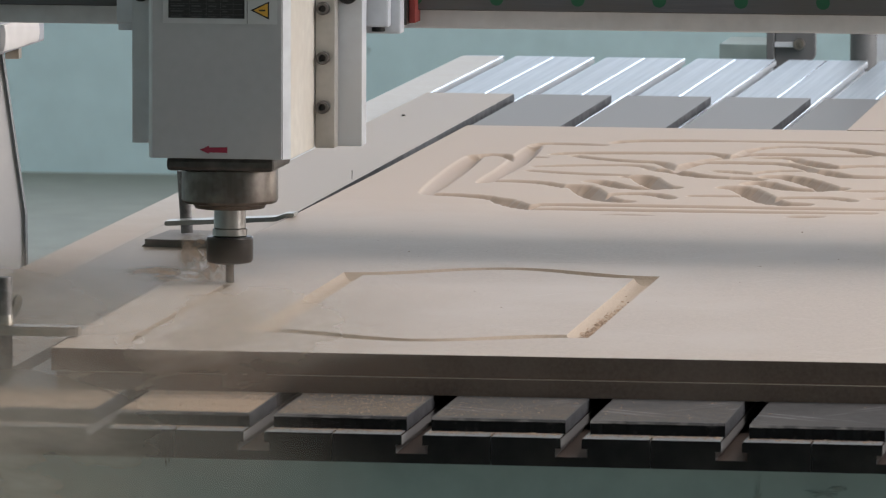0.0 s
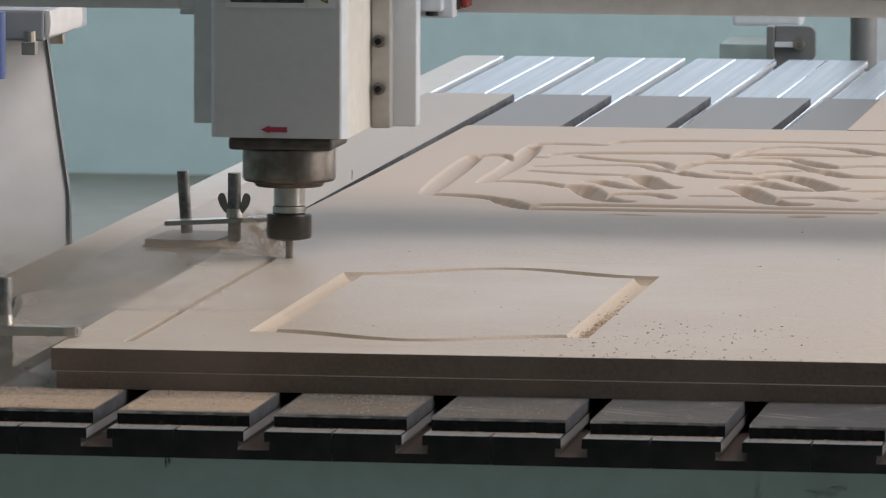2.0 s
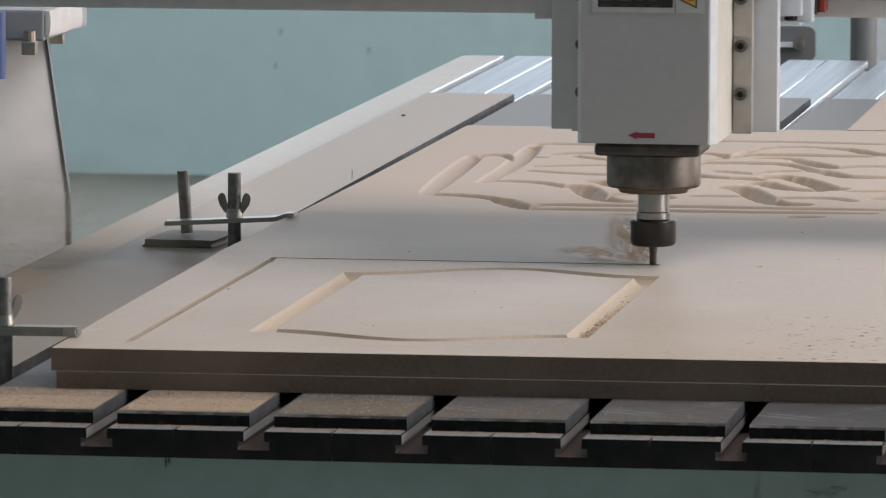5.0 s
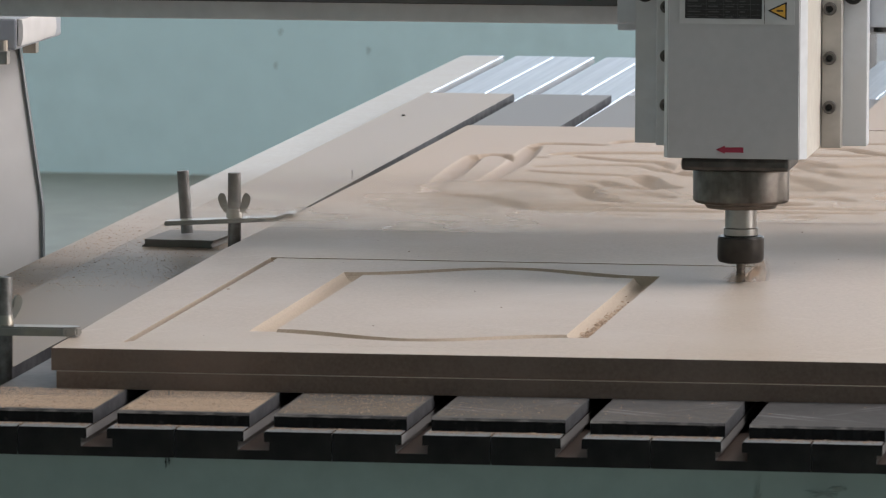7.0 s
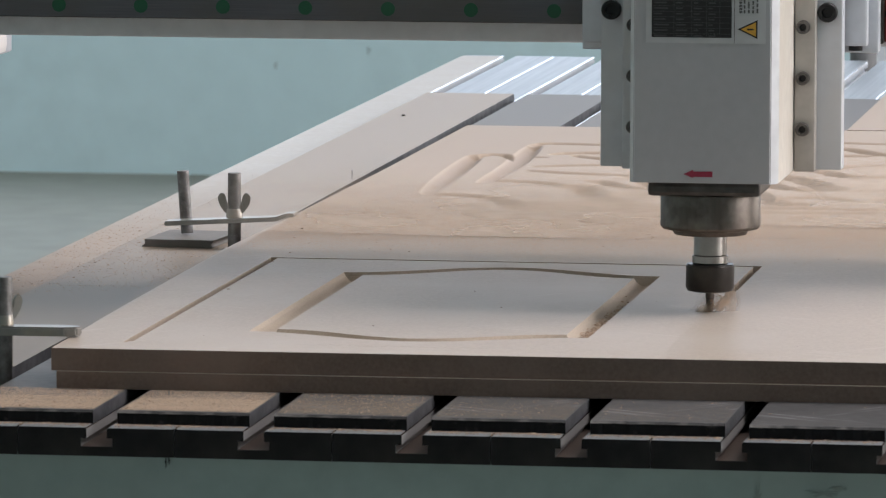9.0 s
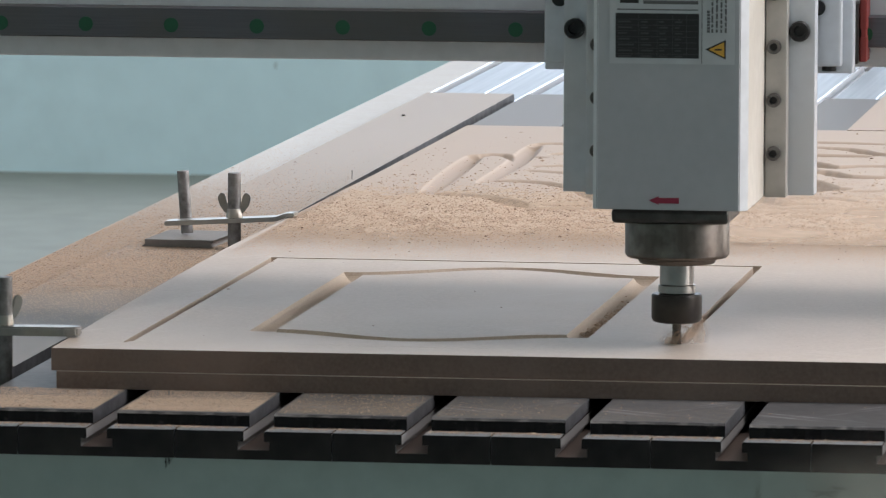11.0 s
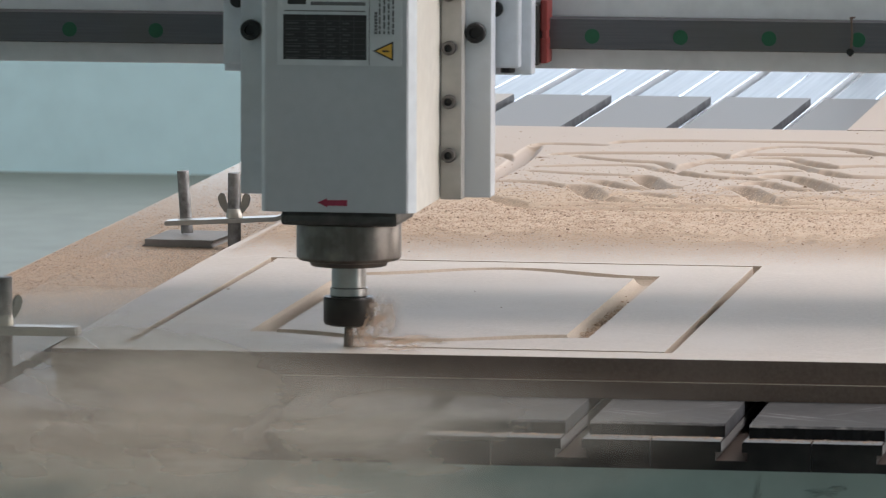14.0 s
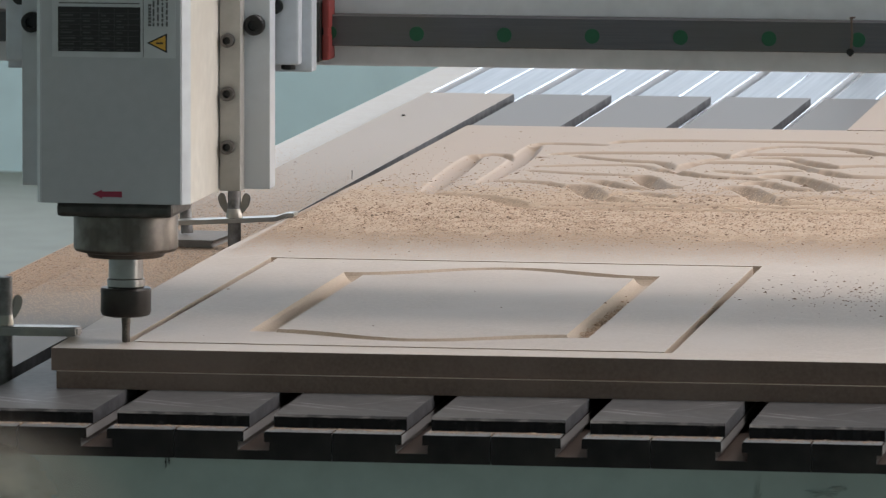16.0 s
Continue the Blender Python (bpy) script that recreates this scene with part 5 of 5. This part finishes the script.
# ---- motion ----
def motions():
    walk(gantry_ob, [(t, pose(0, y, 0)) for t, x, y, z in LEGS])
    walk(carriage_ob, [(t, pose(x, y, 0)) for t, x, y, z in LEGS])
    walk(spindle_ob, [(t, pose(x, y, z)) for t, x, y, z in LEGS])
    walk(nut_ob, [(k * 0.1, pose(AX, AY, 0, 0, 0, -77 * k)) for k in range(161)])
    for ob, t in WASTE:
        walk(ob, [(0.0, pose(0, 0, 0)), (max(0.02, t - 0.06), pose(0, 0, 0)), (t + 0.06, pose(0, 0, -CUT + 0.0002)), (16.0, pose(0, 0, -CUT + 0.0002))])
    for ob in STRIP_DUST + [strip_chips]:
        walk(ob, [(0.0, pose(0, 0, 0)), (12.6, pose(0, 0, 0)), (15.0, pose(0, 0, -0.004)), (16.0, pose(0, 0, -0.004))])
    for ob, t0, t1 in CHIPS + RIM_CHIPS + FINE:
        sunk = pose(0, 0, -0.013)
        walk(ob, [(0.0, sunk), (t0, sunk), (t1, pose(0, 0, 0)), (16.0, pose(0, 0, 0))])
    for ob in DRIFTS:
        low = pose(0, 0, -0.0034)
        rows = [(0.0, low), (7.0, low), (9.0, pose(0, 0, -0.0013)), (11.3, pose(0, 0, -0.0001)), (16.0, pose(0, 0, 0))]
        walk(ob, rows)
    walk(stray_chips, [(0.0, pose(0.4, 0, 0)), (0.55, pose(0.4, 0, 0)), (1.1, pose(0, 0, 0)), (4.2, pose(0, 0, 0)), (6.2, pose(0.4, 0.02, 0)), (16.0, pose(0.4, 0.02, 0))])
    walk(late_chips, [(0.0, pose(0.4, 0, 0)), (15.7, pose(0.4, 0, 0)), (15.97, pose(0, 0, 0)), (16.0, pose(0, 0, 0))])
    turns = [(0.0, 200), (1.7, 200), (2.1, 175), (5.7, 175), (5.9, 100), (6.1, 25), (11.3, 20), (11.9, -8), (15.5, -8), (15.75, -8), (16.0, -8)]
    rows = []
    for k in range(0, 161, 2):
        t = k / 10
        x, y, z = cutter_at(t)
        turn = next(a0 + (a1 - a0) * (t - t0) / (t1 - t0) for (t0, a0), (t1, a1) in zip(turns, turns[1:]) if t <= t1)
        drop = 0.0 if t < 15.6 else -0.09 * (t - 15.6)
        low = min(1.0, max(0.0, (t - 5.7) / 0.6), max(0.0, (11.9 - t) / 0.5))
        rows.append((t, pose(x + AX - 0.016 * low, y + AY, Z2 + drop - 0.014 * low, 0, 0, turn)))
    walk(plume, rows)
    walk(sparks, rows)
    walk(haze_a, [(0.0, pose(-0.01, 0.14, 0.01)), (0.8, pose(0.03, 0.17, 0.025)), (1.3, pose(0.0, 0.17, 0.02)), (1.8, pose(-0.08, 0.20, 0.008)),
                  (2.4, pose(-0.20, 0.90, 0.006)), (3.2, pose(-0.16, 0.95, 0.004)), (4.2, pose(-0.13, 0.98, 0.004)), (5.6, pose(-0.55, 0.95, 0.0)), (16.0, pose(-1.4, 0.95, 0.0))])
    walk(haze_b, [(0.0, pose(1.6, -0.06, -0.02)), (9.2, pose(1.5, -0.06, -0.03)), (11.3, pose(0.60, -0.06, -0.035)), (12.0, pose(0.275, -0.06, 0.004)), (12.5, pose(0.20, -0.06, 0.004)), (13.3, pose(0.12, -0.06, 0.004)),
                  (14.0, pose(0.06, -0.06, 0.008)), (14.5, pose(0.02, -0.06, 0.014)), (15.2, pose(-0.04, -0.06, 0.008)), (15.7, pose(-0.11, -0.06, -0.018)), (16.0, pose(-0.15, -0.06, -0.030))])
    walk(haze_e, [(0.0, pose(-0.12, 0.0, -0.042)), (0.8, pose(-0.06, 0.0, -0.030)), (1.3, pose(-0.10, 0.0, -0.034)), (1.8, pose(-0.22, 0.0, -0.050)), (2.5, pose(-0.60, 0.0, -0.06)), (16.0, pose(-1.6, 0.0, -0.06))])
    walk(haze_d, [(0.0, pose(0.3, -0.10, -0.40)), (12.4, pose(0.25, -0.10, -0.32)), (13.3, pose(0.16, -0.09, -0.07)), (13.9, pose(0.10, -0.09, 0.004)), (14.5, pose(0.06, -0.09, 0.022)), (15.0, pose(0.0, -0.09, 0.014)),
                  (15.4, pose(-0.10, -0.09, -0.02)), (15.8, pose(-0.32, -0.09, -0.05)), (16.0, pose(-0.50, -0.09, -0.06))])
    walk(haze_c, [(0.0, pose(-1.4, 0.80, 0.045)), (4.2, pose(-1.0, 0.85, -0.03)), (5.3, pose(-0.42, 0.96, 0.0)), (6.3, pose(0.12, 1.02, 0.050)), (9.0, pose(0.24, 0.98, 0.052)),
                  (11.3, pose(0.62, 0.95, 0.05)), (13.0, pose(1.0, 0.9, 0.05)), (16.0, pose(1.3, 0.9, 0.05))])


motions()
